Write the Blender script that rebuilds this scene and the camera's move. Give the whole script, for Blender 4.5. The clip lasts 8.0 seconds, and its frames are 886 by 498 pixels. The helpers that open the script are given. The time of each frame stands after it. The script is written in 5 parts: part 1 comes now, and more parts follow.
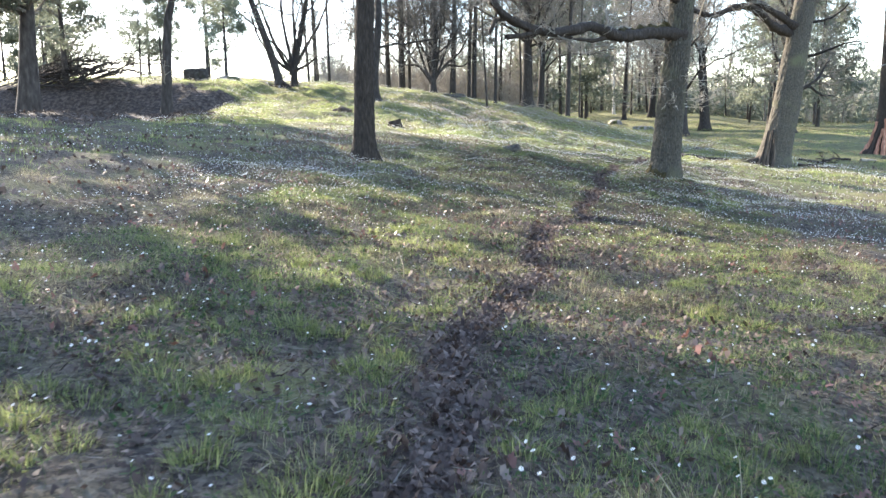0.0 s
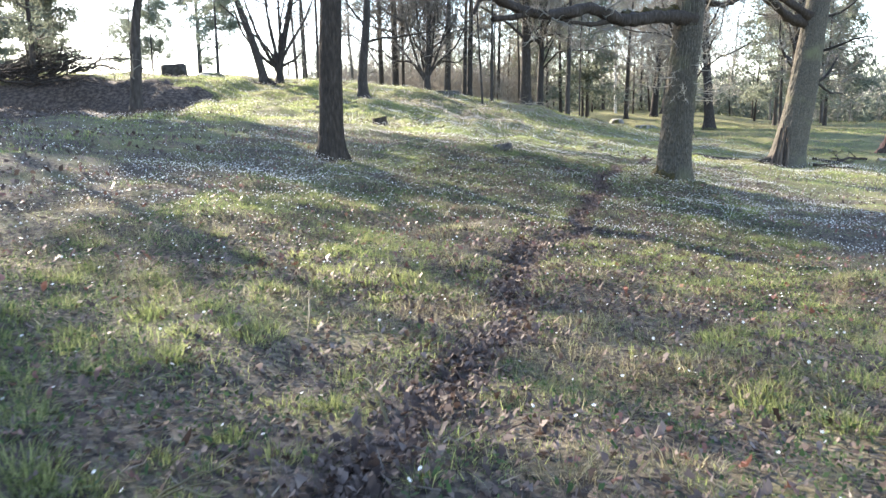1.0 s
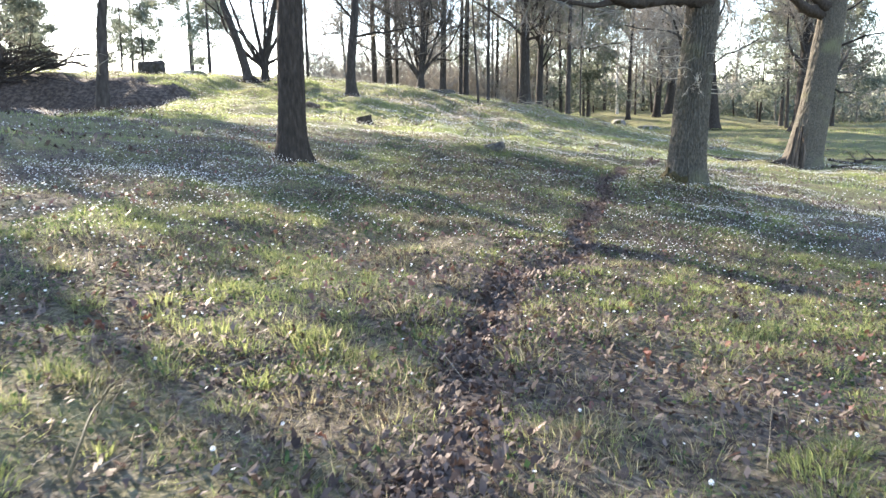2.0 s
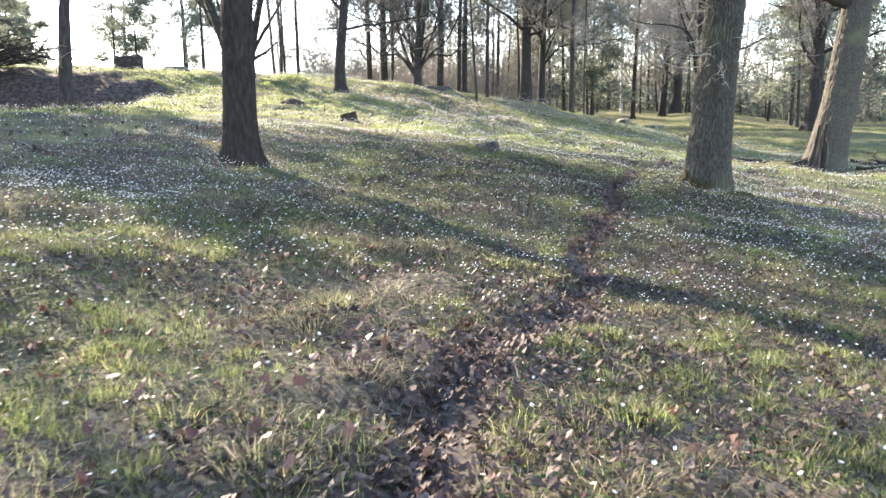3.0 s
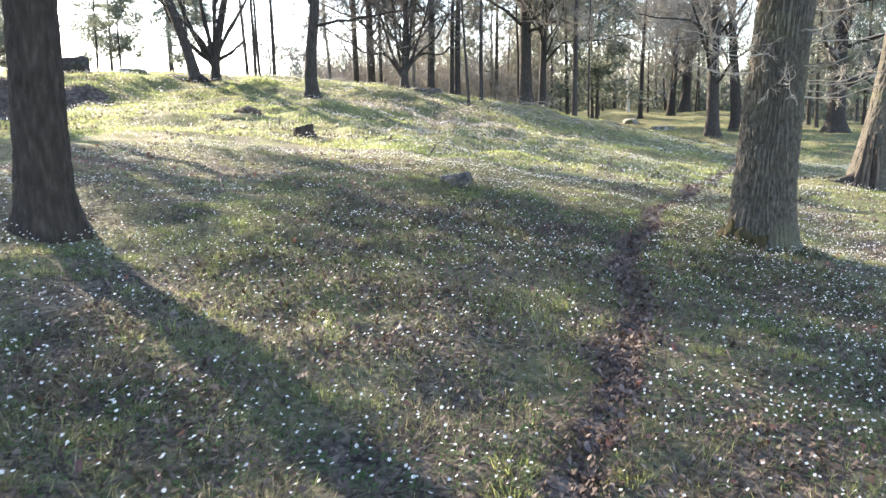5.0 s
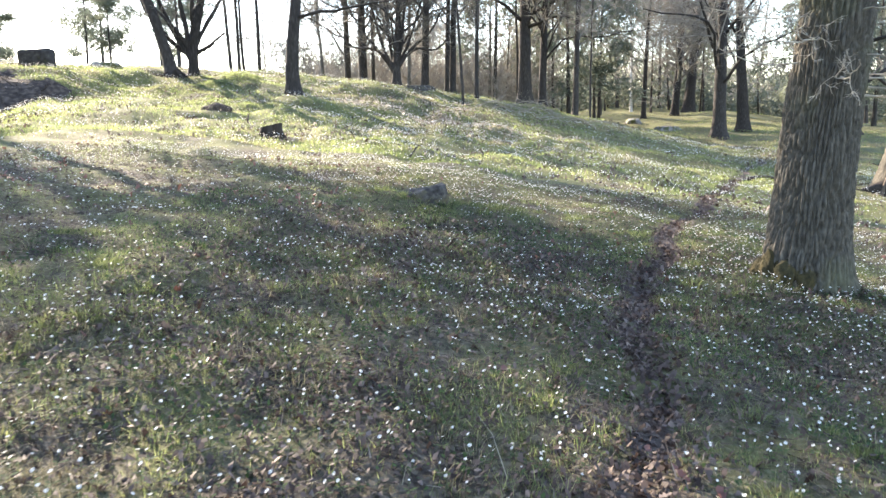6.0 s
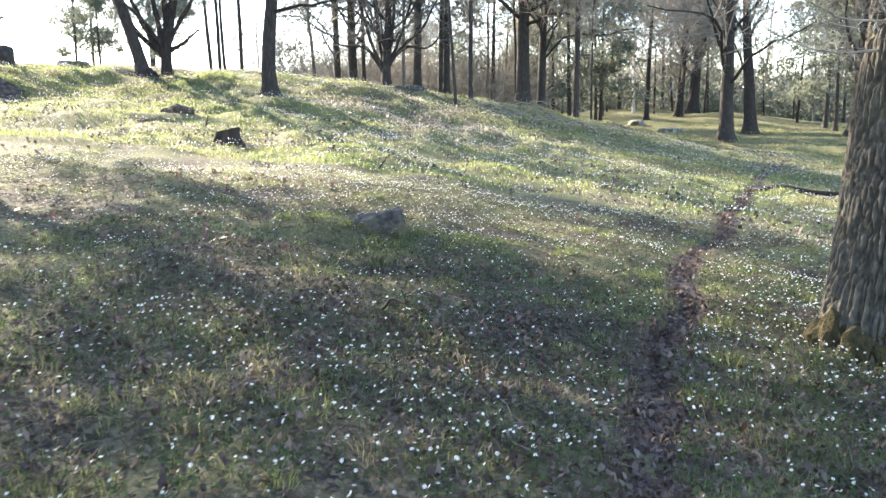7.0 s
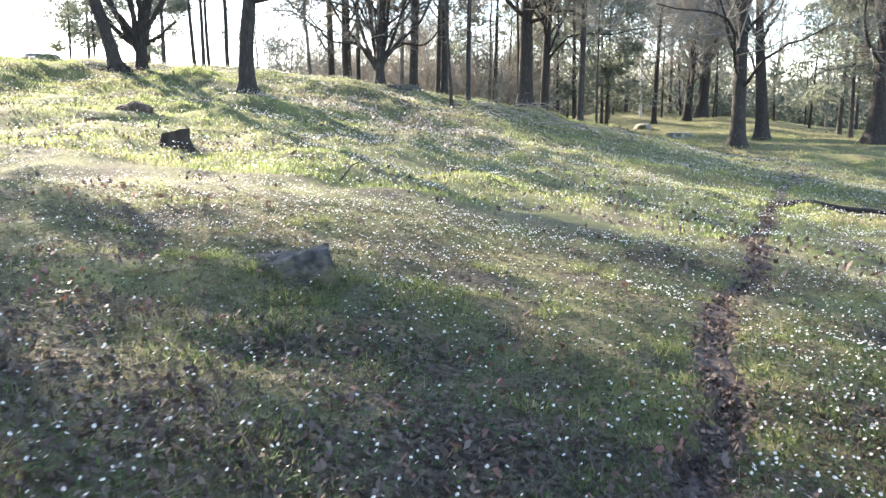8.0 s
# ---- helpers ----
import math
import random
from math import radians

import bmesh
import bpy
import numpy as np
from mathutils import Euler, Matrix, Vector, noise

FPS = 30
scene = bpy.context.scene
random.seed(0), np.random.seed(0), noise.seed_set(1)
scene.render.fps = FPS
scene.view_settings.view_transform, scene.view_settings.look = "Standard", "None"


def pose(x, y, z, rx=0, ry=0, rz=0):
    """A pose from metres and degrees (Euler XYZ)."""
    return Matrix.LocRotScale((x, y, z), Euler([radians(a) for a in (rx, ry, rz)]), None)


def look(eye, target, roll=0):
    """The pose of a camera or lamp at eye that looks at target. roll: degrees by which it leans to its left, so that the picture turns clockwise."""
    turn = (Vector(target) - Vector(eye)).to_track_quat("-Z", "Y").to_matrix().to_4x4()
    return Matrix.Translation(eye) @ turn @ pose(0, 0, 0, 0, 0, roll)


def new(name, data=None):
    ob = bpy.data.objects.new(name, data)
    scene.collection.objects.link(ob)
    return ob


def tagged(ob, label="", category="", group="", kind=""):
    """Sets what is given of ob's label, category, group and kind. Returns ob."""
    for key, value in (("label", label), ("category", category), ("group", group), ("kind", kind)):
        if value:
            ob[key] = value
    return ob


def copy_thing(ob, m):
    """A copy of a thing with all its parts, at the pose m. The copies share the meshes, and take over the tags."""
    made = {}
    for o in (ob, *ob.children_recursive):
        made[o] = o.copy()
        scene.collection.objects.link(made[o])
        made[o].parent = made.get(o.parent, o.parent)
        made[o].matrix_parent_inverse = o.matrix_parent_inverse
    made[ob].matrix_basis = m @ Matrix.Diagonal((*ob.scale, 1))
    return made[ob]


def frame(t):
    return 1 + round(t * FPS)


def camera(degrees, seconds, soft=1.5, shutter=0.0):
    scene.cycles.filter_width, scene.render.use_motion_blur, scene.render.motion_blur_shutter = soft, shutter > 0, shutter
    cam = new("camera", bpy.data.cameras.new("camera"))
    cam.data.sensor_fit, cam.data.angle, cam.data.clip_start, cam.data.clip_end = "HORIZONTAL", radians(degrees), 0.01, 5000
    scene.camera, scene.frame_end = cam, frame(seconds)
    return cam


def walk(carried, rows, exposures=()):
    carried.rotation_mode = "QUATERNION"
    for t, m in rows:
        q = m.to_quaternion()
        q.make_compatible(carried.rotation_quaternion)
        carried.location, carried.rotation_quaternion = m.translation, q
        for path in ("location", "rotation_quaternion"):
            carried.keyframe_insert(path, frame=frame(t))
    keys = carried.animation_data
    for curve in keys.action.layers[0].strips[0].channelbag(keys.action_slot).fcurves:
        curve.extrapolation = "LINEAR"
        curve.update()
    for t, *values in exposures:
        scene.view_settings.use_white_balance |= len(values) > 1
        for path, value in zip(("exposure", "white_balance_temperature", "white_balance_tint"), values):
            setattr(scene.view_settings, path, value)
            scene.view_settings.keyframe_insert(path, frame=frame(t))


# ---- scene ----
cam = camera(58.0, 8.0, shutter=0.15)
PATH = [
    (0, (0.042, -0.987, 1.523), (-0.023, 0.986, 1.204), -0.8),
    (0.5, (0.229, 0.069, 1.466), (0.161, 2.043, 1.147), -0.9),
    (1, (0.423, 1.217, 1.403), (0.354, 3.19, 1.085), -0.9),
    (1.2, (0.484, 1.666, 1.379), (0.417, 3.639, 1.06), -1.0),
    (2.3, (0.817, 4.003, 1.253), (0.742, 5.977, 0.942), -1.0),
    (2.5, (0.871, 4.448, 1.242), (0.794, 6.422, 0.93), -1.0),
    (3, (1.012, 5.578, 1.21), (0.932, 7.552, 0.897), -1.0),
    (3.5, (1.153, 6.622, 1.248), (1.068, 8.595, 0.935), -0.9),
    (4, (1.309, 7.742, 1.415), (1.22, 9.714, 1.099), -0.5),
    (4.5, (1.451, 8.788, 1.549), (1.359, 10.76, 1.228), -0.7),
    (4.7, (1.526, 9.205, 1.575), (1.431, 11.178, 1.257), -1.4),
    (5.8, (1.846, 11.481, 1.623), (1.751, 13.452, 1.299), -1.1),
    (6, (1.925, 11.945, 1.622), (1.828, 13.916, 1.299), -1.0),
    (6.5, (2.095, 13.001, 1.643), (1.994, 14.972, 1.319), -1.0),
    (7, (2.27, 14.135, 1.67), (2.168, 16.107, 1.349), -1.0),
    (7.5, (2.437, 15.174, 1.691), (2.332, 17.146, 1.371), -1.0),
    (8, (2.603, 16.274, 1.704), (2.49, 18.245, 1.385), -0.3),
]
walk(cam, [(t, look(eye, target, roll)) for t, eye, target, roll in PATH],
     exposures=[(0.0, 2.46, 6250, 15), (2.0, 2.46, 6350, 16), (4.0, 2.48, 6550, 17), (6.0, 2.46, 6450, 16), (8.0, 2.42, 6350, 15)])

# ---- sun and sky ----
SUN_ELEV, SUN_AZ = 24.0, -42.5          # degrees; azimuth from +y, towards +x
world = bpy.data.worlds.new("world")
scene.world = world
world.use_nodes = True
wt = world.node_tree
sky = wt.nodes.new("ShaderNodeTexSky")
sky.sky_type, sky.sun_disc = "NISHITA", False
sky.sun_elevation, sky.sun_rotation = radians(SUN_ELEV), radians(SUN_AZ)
sky.air_density, sky.dust_density, sky.ozone_density = 1.0, 0.4, 0.9
wt.nodes["Background"].inputs["Strength"].default_value = 0.14
wt.links.new(sky.outputs["Color"], wt.nodes["Background"].inputs["Color"])
sun_data = bpy.data.lights.new("sun", "SUN")
sun_data.energy, sun_data.angle, sun_data.color = 5.0, radians(0.55), (1.0, 0.875, 0.67)
sun = new("sun", sun_data)
sun_way = Vector((math.sin(radians(SUN_AZ)) * math.cos(radians(SUN_ELEV)),
                  math.cos(radians(SUN_AZ)) * math.cos(radians(SUN_ELEV)), math.sin(radians(SUN_ELEV))))
sun.matrix_world = look(sun_way * 100, (0, 0, 0))


# ---- materials ----
def ramp_material(name, stops, scale=4.0, stretch=(1, 1, 1), detail=6.0, rough=0.85, bump=0.3, bump_scale=None,
                  patch=None, vary=0.0, translucent=0.0, island=0.0, dist=0.02, gain=1.0, slope=None, gloss=0.3, flakes=0.0):
    """A procedural surface: noise through a colour ramp, a second coarse patch noise, variation by object or by island, bump."""
    m = bpy.data.materials.new(name)
    m.use_nodes = True
    t = m.node_tree
    n, l = t.nodes, t.links
    b = n["Principled BSDF"]
    b.inputs["Roughness"].default_value = rough
    b.inputs["Specular IOR Level"].default_value = gloss
    co = n.new("ShaderNodeTexCoord")
    mp = n.new("ShaderNodeMapping")
    mp.inputs["Scale"].default_value = stretch
    l.new(co.outputs["Object"], mp.inputs["Vector"])
    tex = n.new("ShaderNodeTexNoise")
    tex.inputs["Scale"].default_value, tex.inputs["Detail"].default_value = scale, detail
    l.new(mp.outputs["Vector"], tex.inputs["Vector"])
    ramp = n.new("ShaderNodeValToRGB")
    ramp.color_ramp.elements[0].position, ramp.color_ramp.elements[0].color = stops[0][0], (*stops[0][1], 1)
    ramp.color_ramp.elements[1].position, ramp.color_ramp.elements[1].color = stops[-1][0], (*stops[-1][1], 1)
    for pos, col in stops[1:-1]:
        ramp.color_ramp.elements.new(pos).color = (*col, 1)
    fac = tex.outputs["Fac"]
    if flakes:                                          # matted leaf flakes, each of its own shade
        warp = n.new("ShaderNodeVectorMath")
        warp.operation = "MULTIPLY_ADD"
        warp.inputs[1].default_value = (0.03, 0.03, 0.03)
        l.new(tex.outputs["Color"], warp.inputs[0]), l.new(co.outputs["Object"], warp.inputs[2])
        cell = n.new("ShaderNodeTexVoronoi")
        cell.inputs["Scale"].default_value = flakes
        l.new(warp.outputs["Vector"], cell.inputs["Vector"])
        part_of = n.new("ShaderNodeSeparateColor")
        l.new(cell.outputs["Color"], part_of.inputs["Color"])
        spread = n.new("ShaderNodeMapRange")
        spread.inputs["To Min"].default_value, spread.inputs["To Max"].default_value = 0.3, 0.72
        l.new(part_of.outputs["Red"], spread.inputs["Value"])
        mx = n.new("ShaderNodeMix")
        mx.inputs["Factor"].default_value = 0.6
        l.new(fac, mx.inputs["A"]), l.new(spread.outputs["Result"], mx.inputs["B"])
        fac = mx.outputs["Result"]
    if island:
        geo = n.new("ShaderNodeNewGeometry")
        mx = n.new("ShaderNodeMix")
        mx.inputs["Factor"].default_value = island
        l.new(fac, mx.inputs["A"]), l.new(geo.outputs["Random Per Island"], mx.inputs["B"])
        fac = mx.outputs["Result"]
    l.new(fac, ramp.inputs["Fac"])
    colour = ramp.outputs["Color"]
    if patch:
        pscale, pcol, lo, hi = patch
        pt = n.new("ShaderNodeTexNoise")
        pt.inputs["Scale"].default_value, pt.inputs["Detail"].default_value = pscale, 4.0
        l.new(co.outputs["Object"], pt.inputs["Vector"])
        mr = n.new("ShaderNodeMapRange")
        mr.inputs["From Min"].default_value, mr.inputs["From Max"].default_value = lo, hi
        level = pt.outputs["Fac"]
        if slope:                                       # more of it further along y
            sx = n.new("ShaderNodeSeparateXYZ")
            l.new(co.outputs["Object"], sx.inputs["Vector"])
            yr = n.new("ShaderNodeMapRange")
            yr.inputs["From Min"].default_value, yr.inputs["From Max"].default_value = slope[0], slope[1]
            yr.inputs["To Min"].default_value, yr.inputs["To Max"].default_value = 0.0, slope[2]
            l.new(sx.outputs["Y"], yr.inputs["Value"])
            ad = n.new("ShaderNodeMath")
            l.new(level, ad.inputs[0]), l.new(yr.outputs["Result"], ad.inputs[1])
            level = ad.outputs["Value"]
        l.new(level, mr.inputs["Value"])
        mix = n.new("ShaderNodeMix")
        mix.data_type = "RGBA"
        l.new(mr.outputs["Result"], mix.inputs["Factor"])
        l.new(colour, mix.inputs["A"])
        mix.inputs["B"].default_value = (*pcol, 1)
        colour = mix.outputs["Result"]
    if vary:
        oi = n.new("ShaderNodeObjectInfo")
        mr = n.new("ShaderNodeMapRange")
        mr.inputs["To Min"].default_value, mr.inputs["To Max"].default_value = 1 - vary, 1 + vary
        l.new(oi.outputs["Random"], mr.inputs["Value"])
        hs = n.new("ShaderNodeHueSaturation")
        l.new(mr.outputs["Result"], hs.inputs["Value"]), l.new(colour, hs.inputs["Color"])
        colour = hs.outputs["Color"]
    l.new(colour, b.inputs["Base Color"])
    if bump:
        bp = n.new("ShaderNodeBump")
        bp.inputs["Strength"].default_value, bp.inputs["Distance"].default_value = bump, dist
        if bump_scale:
            bt = n.new("ShaderNodeTexNoise")
            bt.inputs["Scale"].default_value, bt.inputs["Detail"].default_value = bump_scale, 8.0
            l.new(mp.outputs["Vector"], bt.inputs["Vector"])
            l.new(bt.outputs["Fac"], bp.inputs["Height"])
        else:
            l.new(fac if flakes else tex.outputs["Fac"], bp.inputs["Height"])
        l.new(bp.outputs["Normal"], b.inputs["Normal"])
    if translucent:
        tr = n.new("ShaderNodeBsdfTranslucent")
        if gain != 1.0:
            hs = n.new("ShaderNodeHueSaturation")
            hs.inputs["Value"].default_value = gain
            l.new(colour, hs.inputs["Color"])
            l.new(hs.outputs["Color"], tr.inputs["Color"])
        else:
            l.new(colour, tr.inputs["Color"])
        ms = n.new("ShaderNodeMixShader")
        ms.inputs["Fac"].default_value = translucent
        l.new(b.outputs["BSDF"], ms.inputs[1]), l.new(tr.outputs["BSDF"], ms.inputs[2])
        l.new(ms.outputs["Shader"], n["Material Output"].inputs["Surface"])
    return m


M_SOIL = ramp_material("leaf_mould_and_moss", [(0.36, (0.015, 0.011, 0.008)), (0.44, (0.034, 0.026, 0.019)), (0.5, (0.06, 0.047, 0.034)),
                                      (0.56, (0.088, 0.07, 0.05)), (0.66, (0.14, 0.116, 0.084))],
                       scale=22, detail=14, bump=1.0, flakes=34, patch=(1.1, (0.14, 0.142, 0.05), 0.5, 0.85), rough=0.95, dist=0.06, slope=(10.0, 34.0, 0.28))
M_TRAIL = ramp_material("trodden_leaf_litter", [(0.3, (0.032, 0.024, 0.019)), (0.5, (0.068, 0.052, 0.041)), (0.72, (0.13, 0.102, 0.082))],
                        scale=9, detail=12, bump=0.9, flakes=30, rough=0.95)
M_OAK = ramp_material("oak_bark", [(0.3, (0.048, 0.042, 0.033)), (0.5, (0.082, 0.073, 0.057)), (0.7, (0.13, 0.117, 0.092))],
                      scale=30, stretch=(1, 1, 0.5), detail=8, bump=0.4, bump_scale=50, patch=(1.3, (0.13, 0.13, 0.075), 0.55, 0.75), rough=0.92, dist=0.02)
# darker than oak_bark; also on the limbs of the greyer oaks
M_OAK_DARK = ramp_material("dark_oak_bark", [(0.3, (0.02, 0.0155, 0.012)), (0.55, (0.038, 0.0295, 0.023)), (0.75, (0.068, 0.054, 0.043))],
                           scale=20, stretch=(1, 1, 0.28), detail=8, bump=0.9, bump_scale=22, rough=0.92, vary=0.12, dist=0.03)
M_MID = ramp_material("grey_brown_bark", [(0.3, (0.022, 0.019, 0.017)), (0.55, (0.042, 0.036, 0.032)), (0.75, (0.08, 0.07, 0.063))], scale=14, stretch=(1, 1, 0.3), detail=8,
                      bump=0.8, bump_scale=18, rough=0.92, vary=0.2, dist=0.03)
M_PINE = ramp_material("pine_bark", [(0.3, (0.026, 0.023, 0.021)), (0.55, (0.058, 0.05, 0.045)), (0.75, (0.1, 0.088, 0.08))],
                       scale=8, stretch=(1, 1, 0.35), detail=8, bump=0.8, rough=0.9, vary=0.2, dist=0.03)
# bark of the far wood, paled to stand for distant haze
M_FAR = ramp_material("hazed_grey_bark", [(0.3, (0.09, 0.08, 0.068)), (0.7, (0.2, 0.182, 0.155))], scale=4, stretch=(1, 1, 0.3), bump=0.3, rough=0.9, vary=0.3)
M_BIRCH = ramp_material("birch_bark", [(0.35, (0.05, 0.045, 0.04)), (0.42, (0.55, 0.52, 0.47)), (0.7, (0.72, 0.69, 0.63))],
                        scale=7, stretch=(1, 1, 2.5), detail=4, bump=0.3, rough=0.7)
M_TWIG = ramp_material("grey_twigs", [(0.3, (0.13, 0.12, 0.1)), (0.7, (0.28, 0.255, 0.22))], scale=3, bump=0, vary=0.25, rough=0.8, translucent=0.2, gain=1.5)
# twigs darkened in colour to read as silhouettes against bright sky
M_TWIG_BACKLIT = ramp_material("silhouette_twigs", [(0.3, (0.05, 0.045, 0.04)), (0.7, (0.12, 0.11, 0.095))], scale=3, bump=0, vary=0.2, rough=0.8)
# far twigs, their tone lifted for the same haze
M_TWIG_FAR = ramp_material("hazed_far_twigs", [(0.3, (0.19, 0.18, 0.155)), (0.7, (0.36, 0.34, 0.3))], scale=0.5, bump=0, vary=0.25, rough=0.8, translucent=0.35, gain=1.3)
M_TWIG_PALE = ramp_material("pale_young_twigs", [(0.3, (0.3, 0.26, 0.2)), (0.7, (0.5, 0.46, 0.38))], scale=5, bump=0, rough=0.5, translucent=0.25, gain=1.3)
M_NEEDLE = ramp_material("pine_needles", [(0.2, (0.085, 0.1, 0.075)), (0.8, (0.18, 0.195, 0.145))], scale=1.2, bump=0, vary=0.25,
                         rough=0.6, translucent=0.45, island=0.5, gain=1.4)
M_BUD = ramp_material("young_yellow_green_leaves", [(0.2, (0.16, 0.19, 0.035)), (0.8, (0.3, 0.32, 0.08))], scale=1.5, bump=0, vary=0.15,
                      rough=0.6, translucent=0.45, island=0.5)
M_DRYLEAF = ramp_material("old_leaves_on_twigs", [(0.2, (0.12, 0.095, 0.065)), (0.8, (0.24, 0.2, 0.145))], scale=1.5, bump=0, rough=0.8,
                          translucent=0.35, island=0.5)
# dry leaves coloured pale so they stand for sunlight glinting off the litter
M_GLINT_LEAF = ramp_material("pale_glint_leaves", [(0.2, (0.2, 0.165, 0.125)), (0.8, (0.46, 0.41, 0.34))], scale=1.5, bump=0, rough=0.5, translucent=0.35, island=0.6, gloss=0.4)
M_GREEN = ramp_material("spring_grass", [(0.15, (0.04, 0.056, 0.022)), (0.5, (0.085, 0.108, 0.038)), (0.85, (0.185, 0.2, 0.08))], scale=0.8, bump=0,
                        rough=0.42, translucent=0.62, island=0.6, gain=2.6, gloss=0.5)
M_STRAW = ramp_material("last_years_straw", [(0.15, (0.05, 0.044, 0.028)), (0.5, (0.1, 0.09, 0.054)), (0.85, (0.22, 0.2, 0.125))], scale=0.8, bump=0,
                        rough=0.55, translucent=0.5, island=0.7, gain=2.4)
M_LEAF = ramp_material("fallen_oak_leaves", [(0.1, (0.034, 0.023, 0.019)), (0.4, (0.08, 0.056, 0.045)), (0.7, (0.122, 0.089, 0.073)), (0.95, (0.24, 0.19, 0.16))],
                       scale=6, bump=0.2, rough=0.65, translucent=0.2, island=0.75, gain=1.3, gloss=0.2)
M_RUST = ramp_material("rust_red_leaves", [(0.1, (0.12, 0.05, 0.037)), (0.9, (0.24, 0.12, 0.09))], scale=6, bump=0.2, rough=0.5, translucent=0.2, island=0.7, gain=1.1, gloss=0.4)
M_SWARD = ramp_material("close_sward", [(0.15, (0.036, 0.044, 0.018)), (0.5, (0.074, 0.082, 0.032)), (0.85, (0.145, 0.145, 0.065))], scale=0.8, bump=0,
                        rough=0.45, translucent=0.5, island=0.6, gain=2.2, gloss=0.4)
M_TUFT = ramp_material("fresh_tuft_grass", [(0.15, (0.045, 0.057, 0.022)), (0.5, (0.088, 0.106, 0.038)), (0.85, (0.18, 0.19, 0.08))], scale=0.8, bump=0,
                       rough=0.45, translucent=0.62, island=0.6, gain=2.4, gloss=0.4)
M_PETAL = ramp_material("white_petals", [(0.2, (0.76, 0.74, 0.68)), (0.8, (0.86, 0.84, 0.78))], scale=6, bump=0, rough=0.5, translucent=0.3)
M_HERB = ramp_material("flower_leaves", [(0.2, (0.025, 0.05, 0.018)), (0.8, (0.08, 0.12, 0.04))], scale=2, bump=0, rough=0.85, translucent=0.35, island=0.5)
M_ROCK = ramp_material("weathered_granite", [(0.3, (0.12, 0.115, 0.11)), (0.5, (0.22, 0.21, 0.2)), (0.7, (0.36, 0.35, 0.33))], scale=6, detail=12,
                       bump=0.7, bump_scale=18, patch=(2.2, (0.1, 0.11, 0.045), 0.5, 0.62), rough=0.9, vary=0.1)
M_ROCK_DARK = ramp_material("dark_mossy_granite", [(0.3, (0.026, 0.023, 0.021)), (0.55, (0.052, 0.047, 0.043)), (0.75, (0.095, 0.087, 0.079))], scale=8, detail=12,
                            bump=0.8, bump_scale=22, patch=(3.0, (0.05, 0.052, 0.024), 0.62, 0.75), rough=0.95)
M_TURFROCK = ramp_material("lichened_granite", [(0.3, (0.024, 0.022, 0.02)), (0.5, (0.054, 0.05, 0.045)), (0.7, (0.115, 0.106, 0.093))], scale=14, detail=12,
                           bump=1.0, bump_scale=24, patch=(5.0, (0.13, 0.115, 0.06), 0.54, 0.7), rough=0.92, dist=0.04)
M_DEAD = ramp_material("grey_dead_wood", [(0.3, (0.15, 0.12, 0.09)), (0.7, (0.38, 0.33, 0.26))], scale=6, stretch=(1, 1, 1), bump=0.4, rough=0.8, island=0.3)
M_STUMP = ramp_material("dark_rotten_stump_wood", [(0.3, (0.016, 0.012, 0.01)), (0.7, (0.055, 0.043, 0.034))], scale=12, stretch=(1, 1, 0.3), bump=0.9, rough=0.95)
M_HEART = ramp_material("dulled_heartwood", [(0.3, (0.05, 0.037, 0.028)), (0.7, (0.13, 0.1, 0.076))], scale=10, stretch=(1, 1, 0.2), bump=0.6, rough=0.85)
M_TORN = ramp_material("torn_orange_wood", [(0.3, (0.16, 0.065, 0.04)), (0.7, (0.5, 0.26, 0.17))], scale=14, stretch=(1, 1, 0.25), bump=0.6, rough=0.85)
# brown mould of the bank, with the shade lying there painted in
M_BANK = ramp_material("leaf_mould_with_shade", [(0.35, (0.03, 0.024, 0.021)), (0.5, (0.065, 0.051, 0.043)), (0.65, (0.115, 0.092, 0.077))], scale=7, detail=12, bump=0.9,
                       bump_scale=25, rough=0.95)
M_CHAFF = ramp_material("grey_chaff", [(0.1, (0.035, 0.028, 0.025)), (0.45, (0.075, 0.06, 0.052)), (0.75, (0.13, 0.108, 0.09)), (0.95, (0.3, 0.26, 0.205))], scale=2, bump=0,
                        rough=0.8, island=0.8, translucent=0.2)
M_STALK = ramp_material("pale_dry_stalks", [(0.2, (0.2, 0.17, 0.12)), (0.8, (0.34, 0.3, 0.22))], scale=2, bump=0, rough=0.7)
M_BRACKEN = ramp_material("shaded_dead_bracken", [(0.2, (0.04, 0.03, 0.025)), (0.8, (0.085, 0.066, 0.054))], scale=2, bump=0, rough=0.95, island=0.4)
M_MOSS = ramp_material("moss", [(0.3, (0.022, 0.02, 0.009)), (0.7, (0.075, 0.06, 0.024))], scale=18, detail=10, bump=0.9, bump_scale=60, rough=1.0)

# ---- number helpers ----
LATTICE = np.random.default_rng(3).random((128, 128))


def vnoise(x, y, size, seed=0):
    """Smooth value noise in 0..1 with cells of the given size in metres."""
    u, v = np.asarray(x, float) / size + seed * 17.3, np.asarray(y, float) / size + seed * 7.9
    i, j = np.floor(u).astype(int), np.floor(v).astype(int)
    a, b = u - i, v - j
    a, b = a * a * (3 - 2 * a), b * b * (3 - 2 * b)
    i0, j0, i1, j1 = i % 128, j % 128, (i + 1) % 128, (j + 1) % 128
    return (LATTICE[i0, j0] * (1 - a) + LATTICE[i1, j0] * a) * (1 - b) + (LATTICE[i0, j1] * (1 - a) + LATTICE[i1, j1] * a) * b


